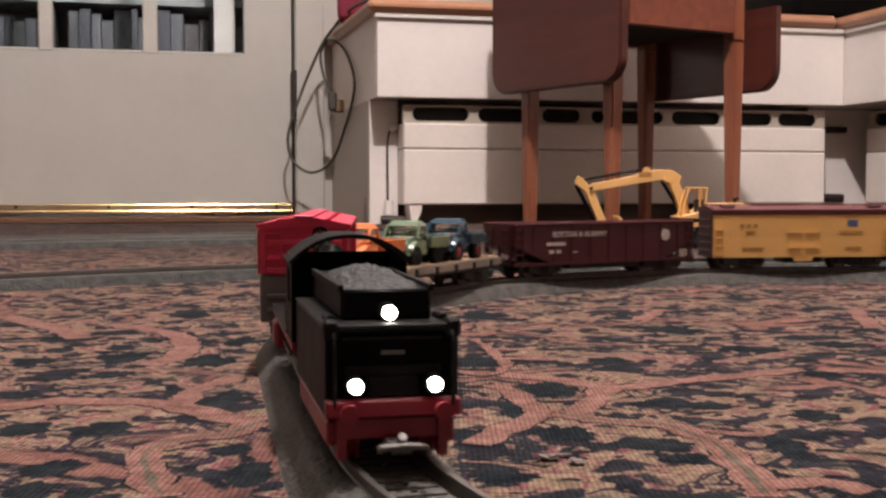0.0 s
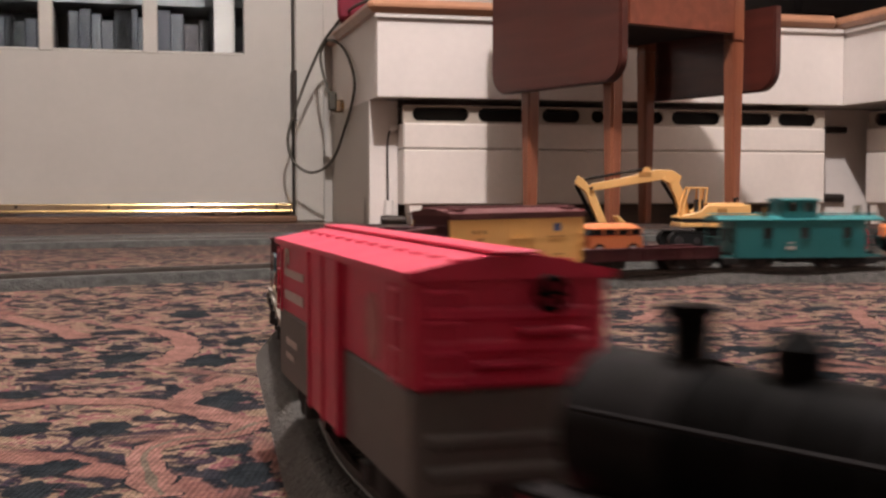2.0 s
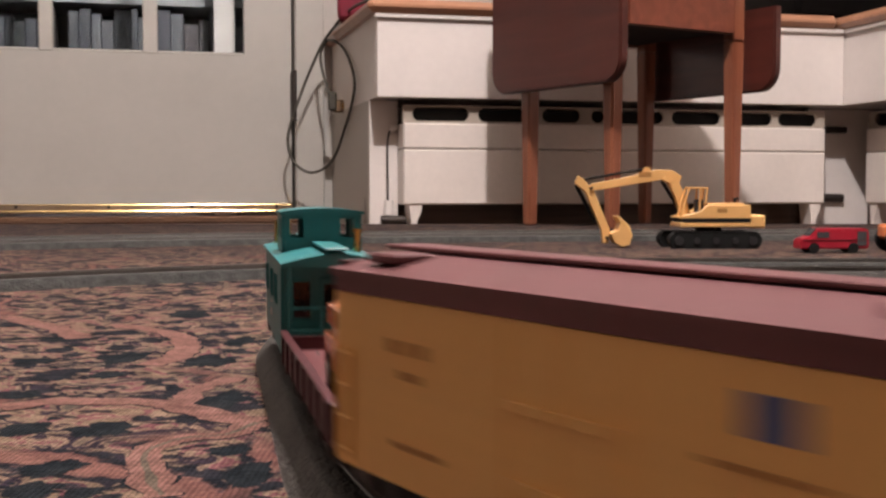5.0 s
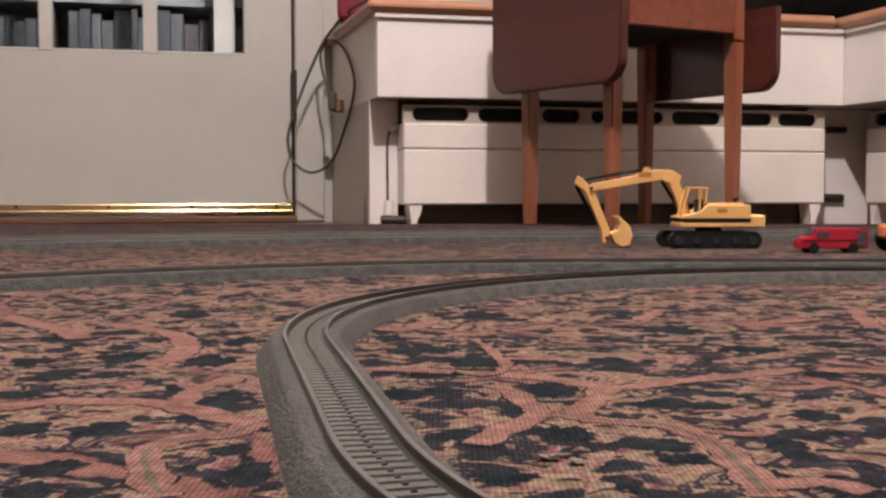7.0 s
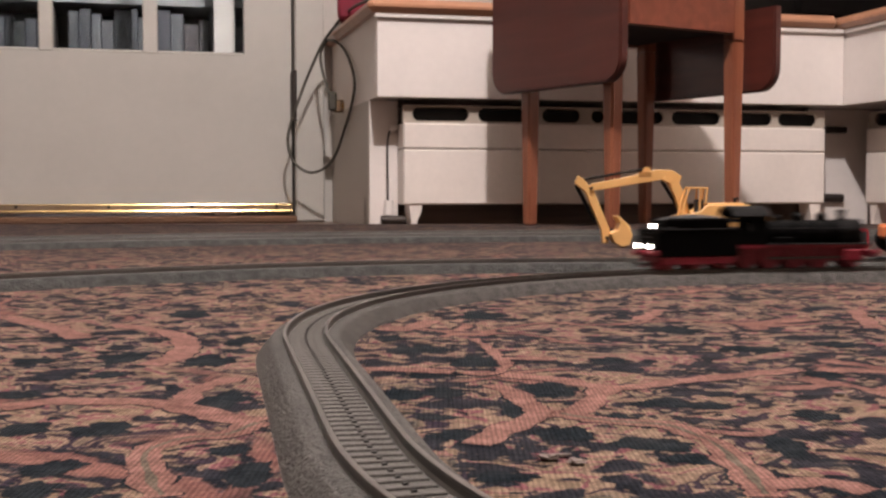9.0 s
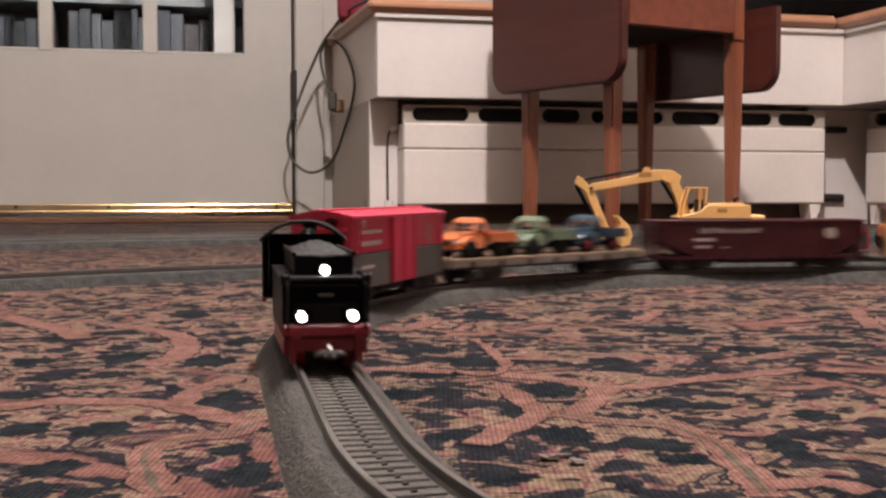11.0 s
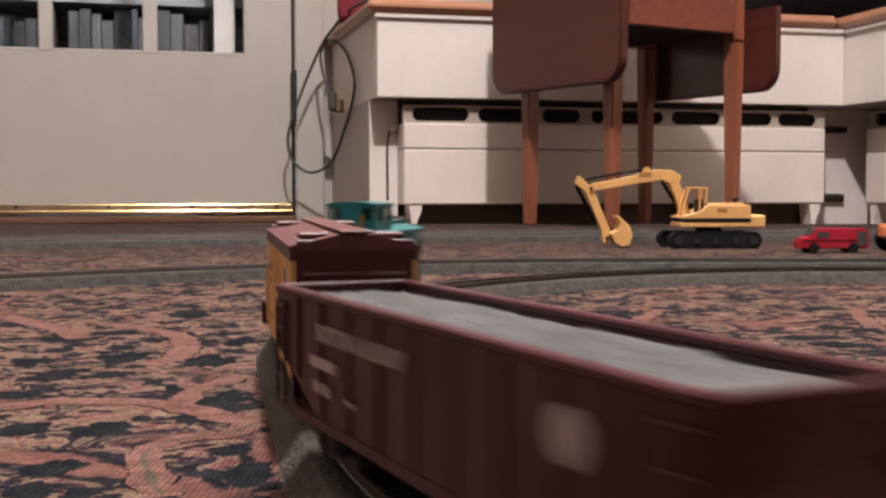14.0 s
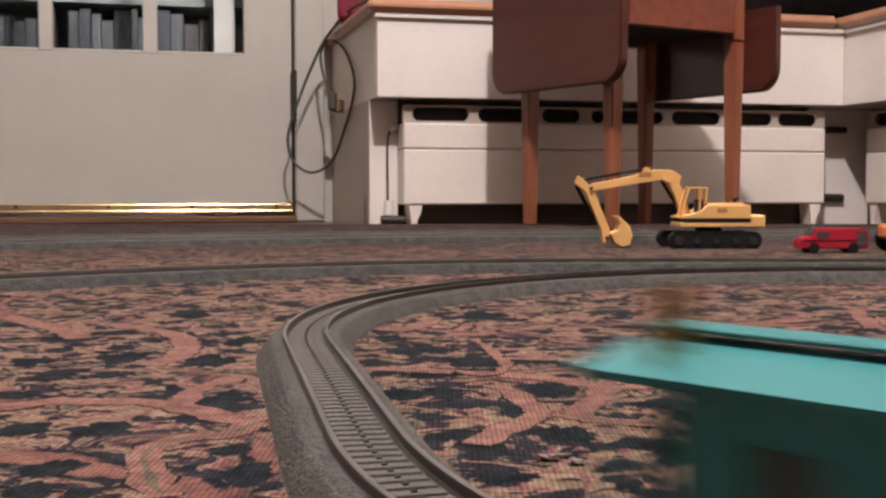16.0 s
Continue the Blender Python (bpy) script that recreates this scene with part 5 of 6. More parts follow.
def caboose():
    c = thing("caboose", "teal green model caboose with a roof cupola", "model train car")
    L, w = 0.098, 0.0148
    under(c, 0.122, 0.036)
    for q in (1, -1):
        # side wall with window openings
        wins = [(-0.038, -0.031), (-0.006, 0.001), (0.022, 0.029)]
        x, ya, yb, bx = -L / 2, q * w - 0.0006, q * w + 0.0006, []
        for a, b in wins:
            bx += [(x, a, ya, yb, 0.0085, 0.0350), (a, b, ya, yb, 0.0085, 0.0215), (a, b, ya, yb, 0.0295, 0.0350)]; x = b
        bx.append((x, L / 2, ya, yb, 0.0085, 0.0350))
        side = cubes("side", M["teal"], c, (-L / 2, L / 2, ya, yb, 0.0078, 0.0085))
        panels("wall_panel", M["teal"], side, bx)
        for a, b in wins:
            cubes("window_frame", M["teal"], side, (a - 0.0006, a, q * (w + 0.0008) - 0.0005, q * (w + 0.0008) + 0.0005, 0.0210, 0.0300), (b, b + 0.0006, q * (w + 0.0008) - 0.0005, q * (w + 0.0008) + 0.0005, 0.0210, 0.0300), (a, b, q * (w + 0.0008) - 0.0005, q * (w + 0.0008) + 0.0005, 0.0210, 0.0216))
            cubes("pane", M["window"], side, (a, b, q * (w - 0.0006) - 0.0001, q * (w - 0.0006) + 0.0001, 0.0215, 0.0295))
        # end wall
        cubes("end_wall", M["teal"], c, (q * L / 2 - 0.0006, q * L / 2 + 0.0006, -w + 0.0007, w - 0.0007, 0.0085, 0.0355))
        door = cubes("end_door", M["teal"], c, (q * L / 2 - 0.0010, q * L / 2 + 0.0010, -0.0040, 0.0040, 0.0100, 0.0305), bevel=0.0003, label="teal end door")
        cubes("door_pane", M["dark_glass"], door, (q * L / 2 - 0.0012, q * L / 2 + 0.0012, -0.0026, 0.0026, 0.0205, 0.0285))
        for y in (-0.0093, 0.0093):
            win = cubes("end_window", M["teal"], c, (q * L / 2 - 0.0009, q * L / 2 + 0.0009, y - 0.0031, y + 0.0031, 0.0180, 0.0300), bevel=0.0003)
            cubes("pane", M["dark_glass"], win, (q * L / 2 - 0.0011, q * L / 2 + 0.0011, y - 0.0024, y + 0.0024, 0.0187, 0.0292))
        # platform, railings, steps
        cubes("platform", M["teal"], c, (min(q * L / 2, q * 0.0615), max(q * L / 2, q * 0.0615), -w + 0.001, w - 0.001, 0.0082, 0.0098))
        bm = B()
        for y in (-0.0135, -0.0045, 0.0045, 0.0135):
            tube(bm, [(q * 0.061, y, 0.0098), (q * 0.061, y, 0.0225 if abs(y) < 0.01 else 0.0350)], 0.0005, 6)
        for z in (0.0160, 0.0225):
            tube(bm, [(q * 0.061, -0.0135, z), (q * 0.061, 0.0135, z)], 0.0005, 6)
        part("end_railing", bm, M["teal"], c)
        bm = B(); tube(bm, [(q * 0.0622, 0.0030 * math.cos(k * math.tau / 16), 0.0255 + 0.0030 * math.sin(k * math.tau / 16)) for k in range(17)], 0.0004, 6)
        for k in range(3):
            h = k * math.pi / 3
            tube(bm, [(q * 0.0622, -0.003 * math.cos(h), 0.0255 - 0.003 * math.sin(h)), (q * 0.0622, 0.003 * math.cos(h), 0.0255 + 0.003 * math.sin(h))], 0.0003, 5)
        rod(bm, (q * 0.061, 0, 0.0098), (q * 0.0622, 0, 0.026), 0.0006, n=6)
        part("brake_wheel", bm, M["black"], c)
        for y in (1, -1):
            cubes("steps", M["bogie"], c, (min(q * 0.051, q * 0.059), max(q * 0.051, q * 0.059), y * 0.0128 - 0.002, y * 0.0128 + 0.002, 0.0030, 0.0082), bevel=0.0004)
    bm = B()
    o = []
    for k in range(13):
        a = -1 + 2 * k / 12
        o.append((a * (w + 0.0012), 0.0353 + 0.0030 * (1 - abs(a) ** 1.4)))
    o += [(w + 0.0012, 0.0343), (-w - 0.0012, 0.0343)]
    prism(bm, o, "x", -0.0625, 0.0625)
    part("roof", bm, M["teal"], c, "pale-lit teal arched roof")
    panels("roof_walk", M["teal"], c, [(0.0145, 0.0635, -0.0035, 0.0035, 0.0390, 0.0397), (-0.0635, -0.0145, -0.0035, 0.0035, 0.0390, 0.0397)], bevel=0.0002)
    # cupola with openings seen through
    hx, hy, z0, z1 = 0.0130, 0.0125, 0.0350, 0.0490
    cu = cubes("cupola", M["teal"], c, (-hx, hx, -hy, hy, 0.0352, 0.0384), label="roof cupola with square windows")
    for q in (1, -1):
        y0, y1, x0, x1 = q * hy - 0.0005, q * hy + 0.0005, q * hx - 0.0005, q * hx + 0.0005
        panels("cupola_panel", M["teal"], cu, [(a, b, y0, y1, 0.0408, 0.0470) for a, b in ((-hx, -0.0100), (-0.0035, 0.0035), (0.0100, hx))] + [(-hx, hx, y0, y1, z0, 0.0408), (-hx, hx, y0, y1, 0.0470, z1)])
        panels("cupola_panel", M["teal"], cu, [(x0, x1, a, b, 0.0410, 0.0470) for a, b in ((-hy + 0.0006, -0.0105), (-0.0060, 0.0060), (0.0105, hy - 0.0006))] + [(x0, x1, -hy + 0.0006, hy - 0.0006, z0, 0.0410), (x0, x1, -hy + 0.0006, hy - 0.0006, 0.0470, z1)])
    bm = B()
    o = [((-1 + 2 * k / 10) * (hy + 0.0012), 0.0494 + 0.0011 * (1 - (-1 + 2 * k / 10) ** 2)) for k in range(11)] + [(hy + 0.0012, 0.0484), (-hy - 0.0012, 0.0484)]
    prism(bm, o, "x", -hx - 0.0015, hx + 0.0015)
    part("cupola_roof", bm, M["teal"], cu)
    bm = B(); rod(bm, (0.026, 0.0100, 0.0365), (0.026, 0.0100, 0.0430), 0.0012, n=10); rod(bm, (0.026, 0.0100, 0.0430), (0.026, 0.0100, 0.0442), 0.0018, n=10)
    part("stove_pipe", bm, M["brass"], c, "small brass stove pipe")
    bm = B(); rod(bm, (-0.054, -0.0070, 0.0365), (-0.054, -0.0070, 0.0455), 0.0011, n=10); rod(bm, (-0.054, -0.0112, 0.0355), (-0.054, -0.0112, 0.0450), 0.0011, n=10)
    part("marker_lamp", bm, M["brass"], c)
    bars("print", M["print_white"], c, w + 0.0008, [(0.008, 0.0150, 0.007, 0.0022), (0.008, 0.0185, 0.005, 0.0008)])
    return c


def tender():
    c = thing("tender", "black model locomotive tender with coal and lit headlamps", "model train car")
    w = 0.0138
    x1 = 0.0325
    cubes("tank", M["black"], c, (-0.034, x1, -w, w, 0.0095, 0.0285), bevel=0.0008)
    cubes("tank_rim", M["blackgrey"], c, (-0.032, x1 + 0.0005, -w - 0.0005, w + 0.0005, 0.0285, 0.0291), bevel=0.0003)
    bm = B()
    prism(bm, [(-0.030, 0.0291), (0.0250, 0.0291), (0.0240, 0.0355), (-0.030, 0.0360)], "y", -0.0096, 0.0096)
    bmesh.ops.bevel(bm, geom=bm.edges[:], offset=0.0006, segments=1, affect="EDGES")
    part("coal_bunker", bm, M["black"], c)
    for q in (1, -1):
        cubes("bunker_rim", M["blackgrey"], c, (-0.030, 0.0242, q * 0.0096 - 0.0006, q * 0.0096 + 0.0006, 0.0350, 0.0365))
    bm = B()
    nx, ny = 40, 14
    g = [[bm.verts.new((-0.0295 + 0.053 * i / nx, -0.0090 + 0.0180 * j / ny, 0.0353 + 0.0035 * math.sin(math.pi * j / ny) * math.sin(math.pi * i / nx) ** 0.6 + 0.0009 * noise.noise((i * 0.8, j * 0.8, 2.0)))) for j in range(ny + 1)] for i in range(nx + 1)]
    for i in range(nx):
        for j in range(ny):
            bm.faces.new((g[i][j], g[i + 1][j], g[i + 1][j + 1], g[i][j + 1]))
    part("coal", bm, M["coal"], c, "heap of coal")
    # front plate details (the tender leads)
    cubes("front_band", M["blackgrey"], c, (x1, x1 + 0.0010, -w * 0.80, w * 0.80, 0.0277, 0.0284), (x1, x1 + 0.0008, -w * 0.74, w * 0.74, 0.0259, 0.0265))
    cubes("front_panel", M["blackgrey"], c, (x1, x1 + 0.0006, -0.0100, 0.0100, 0.0186, 0.0206), (x1, x1 + 0.0006, -0.0052, 0.0052, 0.0144, 0.0184), bevel=0.0002)
    cubes("post", M["blackgrey"], c, (x1 - 0.0040, x1 + 0.0008, -w - 0.0004, -w + 0.0026, 0.0262, 0.0300), (x1 - 0.0040, x1 + 0.0008, w - 0.0026, w + 0.0004, 0.0262, 0.0300), bevel=0.0005)
    cubes("number_plate", M["boxgrey"], c, (x1, x1 + 0.0006, -0.0024, 0.0024, 0.0229, 0.0237))
    for q in (1, -1):
        bm = B(); tube(bm, smooth_path([(x1 + 0.0005, q * 0.0120, 0.0105), (x1 + 0.002, q * 0.0122, 0.013), (x1 + 0.002, q * 0.0122, 0.025), (x1, q * 0.0122, 0.0280)], 4), 0.0004, 6)
        part("handrail", bm, M["blackgrey"], c)
        bm = B(); rod(bm, (0.018, q * 0.0120, 0.0294), (0.026, q * 0.0120, 0.0294), 0.0010, n=10)
        part("lifting_eye", bm, M["blackgrey"], c)
    beam = cubes("buffer_beam", M["locored"], c, (x1 - 0.001, x1 + 0.0022, -0.0140, 0.0140, 0.0102, 0.0140), bevel=0.0005, label="red buffer beam")
    for q in (1, -1):
        bm = B(); rod(bm, (x1 + 0.002, q * 0.0096, 0.0115), (x1 + 0.0055, q * 0.0096, 0.0118), 0.0011, n=10); rod(bm, (x1 + 0.0050, q * 0.0096, 0.0118), (x1 + 0.0060, q * 0.0096, 0.0118), 0.0019, n=16)
        part("buffer", bm, M["locored"], beam)
        bm = B(); rod(bm, (x1 + 0.0005, q * 0.0081, 0.0170), (x1 + 0.0035, q * 0.0081, 0.0170), 0.0020, n=16)
        hl = part("headlamp", bm, M["black"], c)
        bm = B(); rod(bm, (x1 + 0.0035, q * 0.0081, 0.0170), (x1 + 0.0040, q * 0.0081, 0.0170), 0.0015, n=16)
        part("lens", bm, M["light"], hl, "glowing white headlamp lens")
        cubes("rail_guard", M["locored"], c, (x1 - 0.004, x1, q * 0.0105 - 0.001, q * 0.0105 + 0.001, 0.0015, 0.0102))
    bm = B(); rod(bm, (0.0245, 0, 0.0310), (0.0285, 0, 0.0310), 0.0020, n=16)
    hl = part("headlamp", bm, M["black"], c)
    bm = B(); rod(bm, (0.0285, 0, 0.0310), (0.0290, 0, 0.0310), 0.0015, n=16)
    part("lens", bm, M["light"], hl, "glowing white headlamp lens")
    cubes("frame", M["locored"], c, (-0.033, 0.0315, -0.0118, 0.0118, 0.0055, 0.0095), label="red frame")
    bm = B(); cube(bm, x1, x1 + 0.010, -0.0022, 0.0022, 0.0042, 0.0060, bevel=0.0005)
    tube(bm, smooth_path([(x1 + 0.006, -0.0034, 0.0052), (x1 + 0.012, -0.0046, 0.0056), (x1 + 0.0145, -0.0038, 0.0066), (x1 + 0.0150, 0.0, 0.0070), (x1 + 0.0145, 0.0038, 0.0066), (x1 + 0.012, 0.0046, 0.0056), (x1 + 0.006, 0.0034, 0.0052)], 4), 0.0006, 6)
    cube(bm, x1 + 0.006, x1 + 0.0075, -0.0036, 0.0036, 0.0044, 0.0058, bevel=0.0003)
    rod(bm, (x1 + 0.009, 0, 0.0058), (x1 + 0.0115, 0, 0.0082), 0.0009, n=8)
    part("coupling", bm, M["wheel"], c, "grey loop coupling")
    for x in (-0.024, -0.001, 0.022):
        wheelset(x, c, 0.0060, M["locored"])
    for q in (1, -1):
        cubes("axle_frame", M["locored"], c, (-0.030, 0.030, q * 0.0124 - 0.0010, q * 0.0124 + 0.0010, 0.0040, 0.0090), bevel=0.0004)
    return c


def loco():
    """The engine runs backwards: its cab is at +x, its smokebox at -x."""
    c = thing("steam_locomotive", "black model steam locomotive with red wheels and frame", "model locomotive")
    zc = 0.0248
    bm = B(); rod(bm, (-0.050, 0, zc), (0.024, 0, zc), 0.0098, n=28)
    part("boiler", bm, M["black"], c)
    bm = B(); rod(bm, (-0.0515, 0, zc), (-0.034, 0, zc), 0.0104, n=28); rod(bm, (-0.0528, 0, zc), (-0.0515, 0, zc), 0.0075, 0.0095, n=24)
    part("smokebox", bm, M["blackgrey"], c)
    for x in (-0.020, -0.006, 0.009):
        bm = B(); rod(bm, (x - 0.0006, 0, zc), (x + 0.0006, 0, zc), 0.0101, n=28); part("boiler_band", bm, M["blackgrey"], c)
    bm = B(); rod(bm, (-0.038, 0, zc + 0.008), (-0.038, 0, 0.0412), 0.0026, 0.0030, n=16); rod(bm, (-0.038, 0, 0.0407), (-0.038, 0, 0.0419), 0.0036, n=16)
    part("chimney", bm, M["black"], c)
    for x, r, h in ((-0.022, 0.0038, 0.0400), (-0.005, 0.0042, 0.0400), (0.011, 0.0032, 0.0385)):
        bm = B(); rod(bm, (x, 0, zc + 0.007), (x, 0, h - 0.002), r, r * 0.95, n=16); rod(bm, (x, 0, h - 0.002), (x, 0, h), r * 0.95, r * 0.5, n=16)
        part("dome", bm, M["black"], c)
    bm = B(); rod(bm, (0.017, 0.003, zc + 0.008), (0.017, 0.003, 0.0372), 0.0008, n=8); rod(bm, (0.017, -0.003, zc + 0.008), (0.017, -0.003, 0.0372), 0.0008, n=8)
    part("safety_valve", bm, M["brass"], c)
    # running boards and frame
    for q in (1, -1):
        cubes("running_board", M["blackgrey"], c, (-0.053, 0.026, q * 0.0125 - 0.0030, q * 0.0125 + 0.0030, 0.0170, 0.0180), bevel=0.0003)
        cubes("frame_edge", M["locored"], c, (-0.053, 0.048, q * 0.0146 - 0.0005, q * 0.0146 + 0.0005, 0.0150, 0.0170), label="red running board edge")
        cubes("cylinder", M["locored"], c, (-0.048, -0.034, q * 0.0130 - 0.0028, q * 0.0130 + 0.0028, 0.0050, 0.0140), bevel=0.0012)
        bm = B(); tube(bm, [(-0.048, q * 0.0108, 0.0285), (0.022, q * 0.0108, 0.0285)], 0.0005, 6); part("handrail", bm, M["blackgrey"], c)
        cubes("side_tank", M["black"], c, (0.004, 0.018, q * 0.0125 - 0.0020, q * 0.0125 + 0.0020, 0.0180, 0.0225), bevel=0.0005)
    cubes("frame", M["locored"], c, (-0.052, 0.048, -0.0085, 0.0085, 0.0050, 0.0160), label="red main frame")
    beam = cubes("buffer_beam", M["locored"], c, (-0.0565, -0.053, -0.0145, 0.0145, 0.0080, 0.0130), bevel=0.0005)
    for q in (1, -1):
        bm = B(); rod(bm, (-0.0565, q * 0.0096, 0.0105), (-0.0610, q * 0.0096, 0.0105), 0.0012, n=10); rod(bm, (-0.0605, q * 0.0096, 0.0105), (-0.0617, q * 0.0096, 0.0105), 0.0028, n=16)
        part("buffer", bm, M["locored"], beam)
    # cab with open back and arched roof
    cab = cubes("cab", M["black"], c, (0.024, 0.049, -0.0141, 0.0141, 0.0165, 0.0175), label="black driver's cab with open back")
    for q in (1, -1):
        y0, y1 = q * 0.0146 - 0.0005, q * 0.0146 + 0.0005
        panels("cab_panel", M["black"], cab, [(a, b, y0, y1, z0, z1) for a, b, z0, z1 in ((0.024, 0.030, 0.0170, 0.0392), (0.030, 0.042, 0.0170, 0.0265), (0.030, 0.042, 0.0358, 0.0392), (0.042, 0.046, 0.0170, 0.0392), (0.0345, 0.0360, 0.0265, 0.0358))])
    panels("cab_panel", M["black"], cab, [(0.0235, 0.0245, -0.0140, 0.0140, 0.0176, 0.0394)])
    bm = B()
    o = [((-1 + 2 * k / 16) * 0.0160, 0.0380 + 0.0070 * (1 - abs(-1 + 2 * k / 16) ** 2.4)) for k in range(17)]
    o += [((1 - 2 * k / 16) * 0.0152, 0.0372 + 0.0068 * (1 - abs(1 - 2 * k / 16) ** 2.4)) for k in range(17)]
    prism(bm, o, "x", 0.0225, 0.0500)
    part("cab_roof", bm, M["blackgrey"], cab, "grey-black arched cab roof")
    cubes("backhead", M["blackgrey"], cab, (0.0246, 0.030, -0.0080, 0.0080, 0.0180, 0.0320), bevel=0.001)
    for x in (-0.018, 0.001, 0.020):
        bm = B()
        for q in (1, -1):
            rod(bm, (0, q * 0.0070, 0), (0, q * 0.0095, 0), 0.0078, n=28)
            rod(bm, (0, q * 0.0064, 0), (0, q * 0.0070, 0), 0.0087, n=28)
            rod(bm, (0, q * 0.0095, 0), (0, q * 0.0102, 0), 0.0024, n=12)
            cube(bm, -0.006, 0.0, q * 0.0098 - 0.0003, q * 0.0098 + 0.0003, -0.0022, 0.0022)
        rod(bm, (0, -0.0064, 0), (0, 0.0064, 0), 0.0012, n=8)
        DRIVERS.append(part("driving_wheel", bm, M["locored"], c, "red spoked driving wheel", at=pose(x, 0, 0.0078)))
    for x in (-0.042, 0.038):
        wheelset(x, c, 0.0050, M["locored"])
    for q in (1, -1):
        bm = B(); cube(bm, -0.020, 0.022, q * 0.0116 - 0.0004, q * 0.0116 + 0.0004, 0.0066, 0.0082); cube(bm, -0.036, 0.001, q * 0.0126 - 0.0004, q * 0.0126 + 0.0004, 0.0072, 0.0084)
        part("coupling_rod", bm, M["wheel"], c, "grey steel coupling rod")
    return c


DRIVERS = []


# ---- toys on the carpet ----
def excavator():
    """Seen side-on, its arm to -x; stands on z = 0."""
    e = thing("toy_excavator", "yellow toy tracked excavator standing on the carpet", "toy excavator", pose(0.308, 1.39, 0.0, 0, 0, 4) @ Matrix.Scale(0.93, 4))
    for q in (1, -1):
        bm = B()
        o = []
        for k in range(9):
            a = math.pi / 2 + math.pi * k / 8
            o.append((-0.048 + 0.0095 * math.cos(a), 0.0100 + 0.0098 * math.sin(a)))
        for k in range(9):
            a = -math.pi / 2 + math.pi * k / 8
            o.append((0.048 + 0.0095 * math.cos(a), 0.0100 + 0.0098 * math.sin(a)))
        prism(bm, o, "y", q * 0.026 - 0.008, q * 0.026 + 0.008)
        tr = part("crawler_track", bm, M["tyre"], e, "black crawler track")
        for k in range(22):
            x = -0.050 + 0.1 * k / 21
            for z in (0.0004, 0.0200):
                cubes("track_shoe", M["tyre"], tr, (x - 0.0016, x + 0.0016, q * 0.026 - 0.0086, q * 0.026 + 0.0086, z - 0.0004, z + 0.0008))
        for x in (-0.046, -0.024, 0.0, 0.024, 0.046):
            bm = B(); rod(bm, (x, q * 0.018, 0.0098), (x, q * 0.0355, 0.0098), 0.0056 if abs(x) > 0.04 else 0.0040, n=14)
            part("roller", bm, M["bogie"], tr)
    cubes("undercarriage", M["bogie"], e, (-0.025, 0.025, -0.018, 0.018, 0.007, 0.020), bevel=0.002)
    bm = B(); rod(bm, (0, 0, 0.019), (0, 0, 0.0265), 0.016, n=24); part("slew_ring", bm, M["tyre"], e)
    y = M["catyellow"]
    cubes("house_base", y, e, (-0.042, 0.056, -0.0250, 0.0250, 0.0262, 0.0320), bevel=0.0008)
    cubes("house_band", M["tyre"], e, (-0.038, 0.046, -0.0253, 0.0253, 0.0322, 0.0365), label="black side band")
    cubes("counterweight", y, e, (0.0465, 0.0645, -0.0255, 0.0255, 0.0250, 0.0410), bevel=0.002)
    bm = B()
    prism(bm, [(-0.042, 0.0366), (0.0462, 0.0366), (0.0462, 0.0535), (-0.008, 0.0535), (-0.016, 0.0460), (-0.030, 0.0420), (-0.042, 0.0392)], "y", -0.0245, 0.0245)
    bmesh.ops.bevel(bm, geom=bm.edges[:], offset=0.0008, segments=1, affect="EDGES")
    part("house", bm, y, e)
    cubes("engine_cover", y, e, (-0.006, 0.040, -0.018, 0.018, 0.0536, 0.0556), bevel=0.0006)
    cubes("decal", M["print_brown"], e, (0.004, 0.016, -0.0248, -0.0246, 0.0440, 0.0490))
    bm = B(); rod(bm, (0.035, 0.006, 0.0555), (0.035, 0.006, 0.0600), 0.0018, n=10); rod(bm, (0.033, 0.006, 0.060), (0.040, 0.006, 0.0615), 0.0016, n=10)
    part("exhaust", bm, M["tyre"], e, "black exhaust stub")
    cab = part("cab", B(), y, e, "open yellow driver's cab frame")
    bm = B()
    P0, P1, P2, P3 = (-0.041, 0.0395), (-0.031, 0.0740), (-0.0085, 0.0740), (-0.0105, 0.0540)
    for yy in (-0.0235, -0.0065):
        for a, b in ((P0, P1), (P1, P2), (P2, P3), ((-0.018, 0.046), (-0.017, 0.0740))):
            rod(bm, (a[0], yy, a[1]), (b[0], yy, b[1]), 0.0014, n=6)
    for p in (P1, P2):
        rod(bm, (p[0], -0.0235, p[1]), (p[0], -0.0065, p[1]), 0.0014, n=6)
    cube(bm, -0.032, -0.0075, -0.0245, -0.0055, 0.0738, 0.0752)
    cab.data = finish(bm, "cab", y)
    cubes("seat", M["bogie"], cab, (-0.022, -0.012, -0.020, -0.010, 0.044, 0.060), bevel=0.001)
    # boom, stick, bucket in one upright plane
    def beam(name, pts, wd, parent, material):
        bm = B(); prism(bm, pts, "y", -wd, wd)
        bmesh.ops.bevel(bm, geom=bm.edges[:], offset=0.0006, segments=1, affect="EDGES")
        return part(name, bm, material, parent)
    beam("boom", [(-0.150, 0.0745), (-0.1485, 0.0700), (-0.110, 0.0765), (-0.076, 0.0818), (-0.060, 0.0845), (-0.052, 0.0800), (-0.044, 0.0640), (-0.036, 0.040), (-0.024, 0.040), (-0.030, 0.064), (-0.0385, 0.0809), (-0.0350, 0.0886), (-0.047, 0.0960), (-0.066, 0.0970), (-0.0745, 0.0950), (-0.110, 0.0865), (-0.148, 0.0795)], 0.0052, e, y)
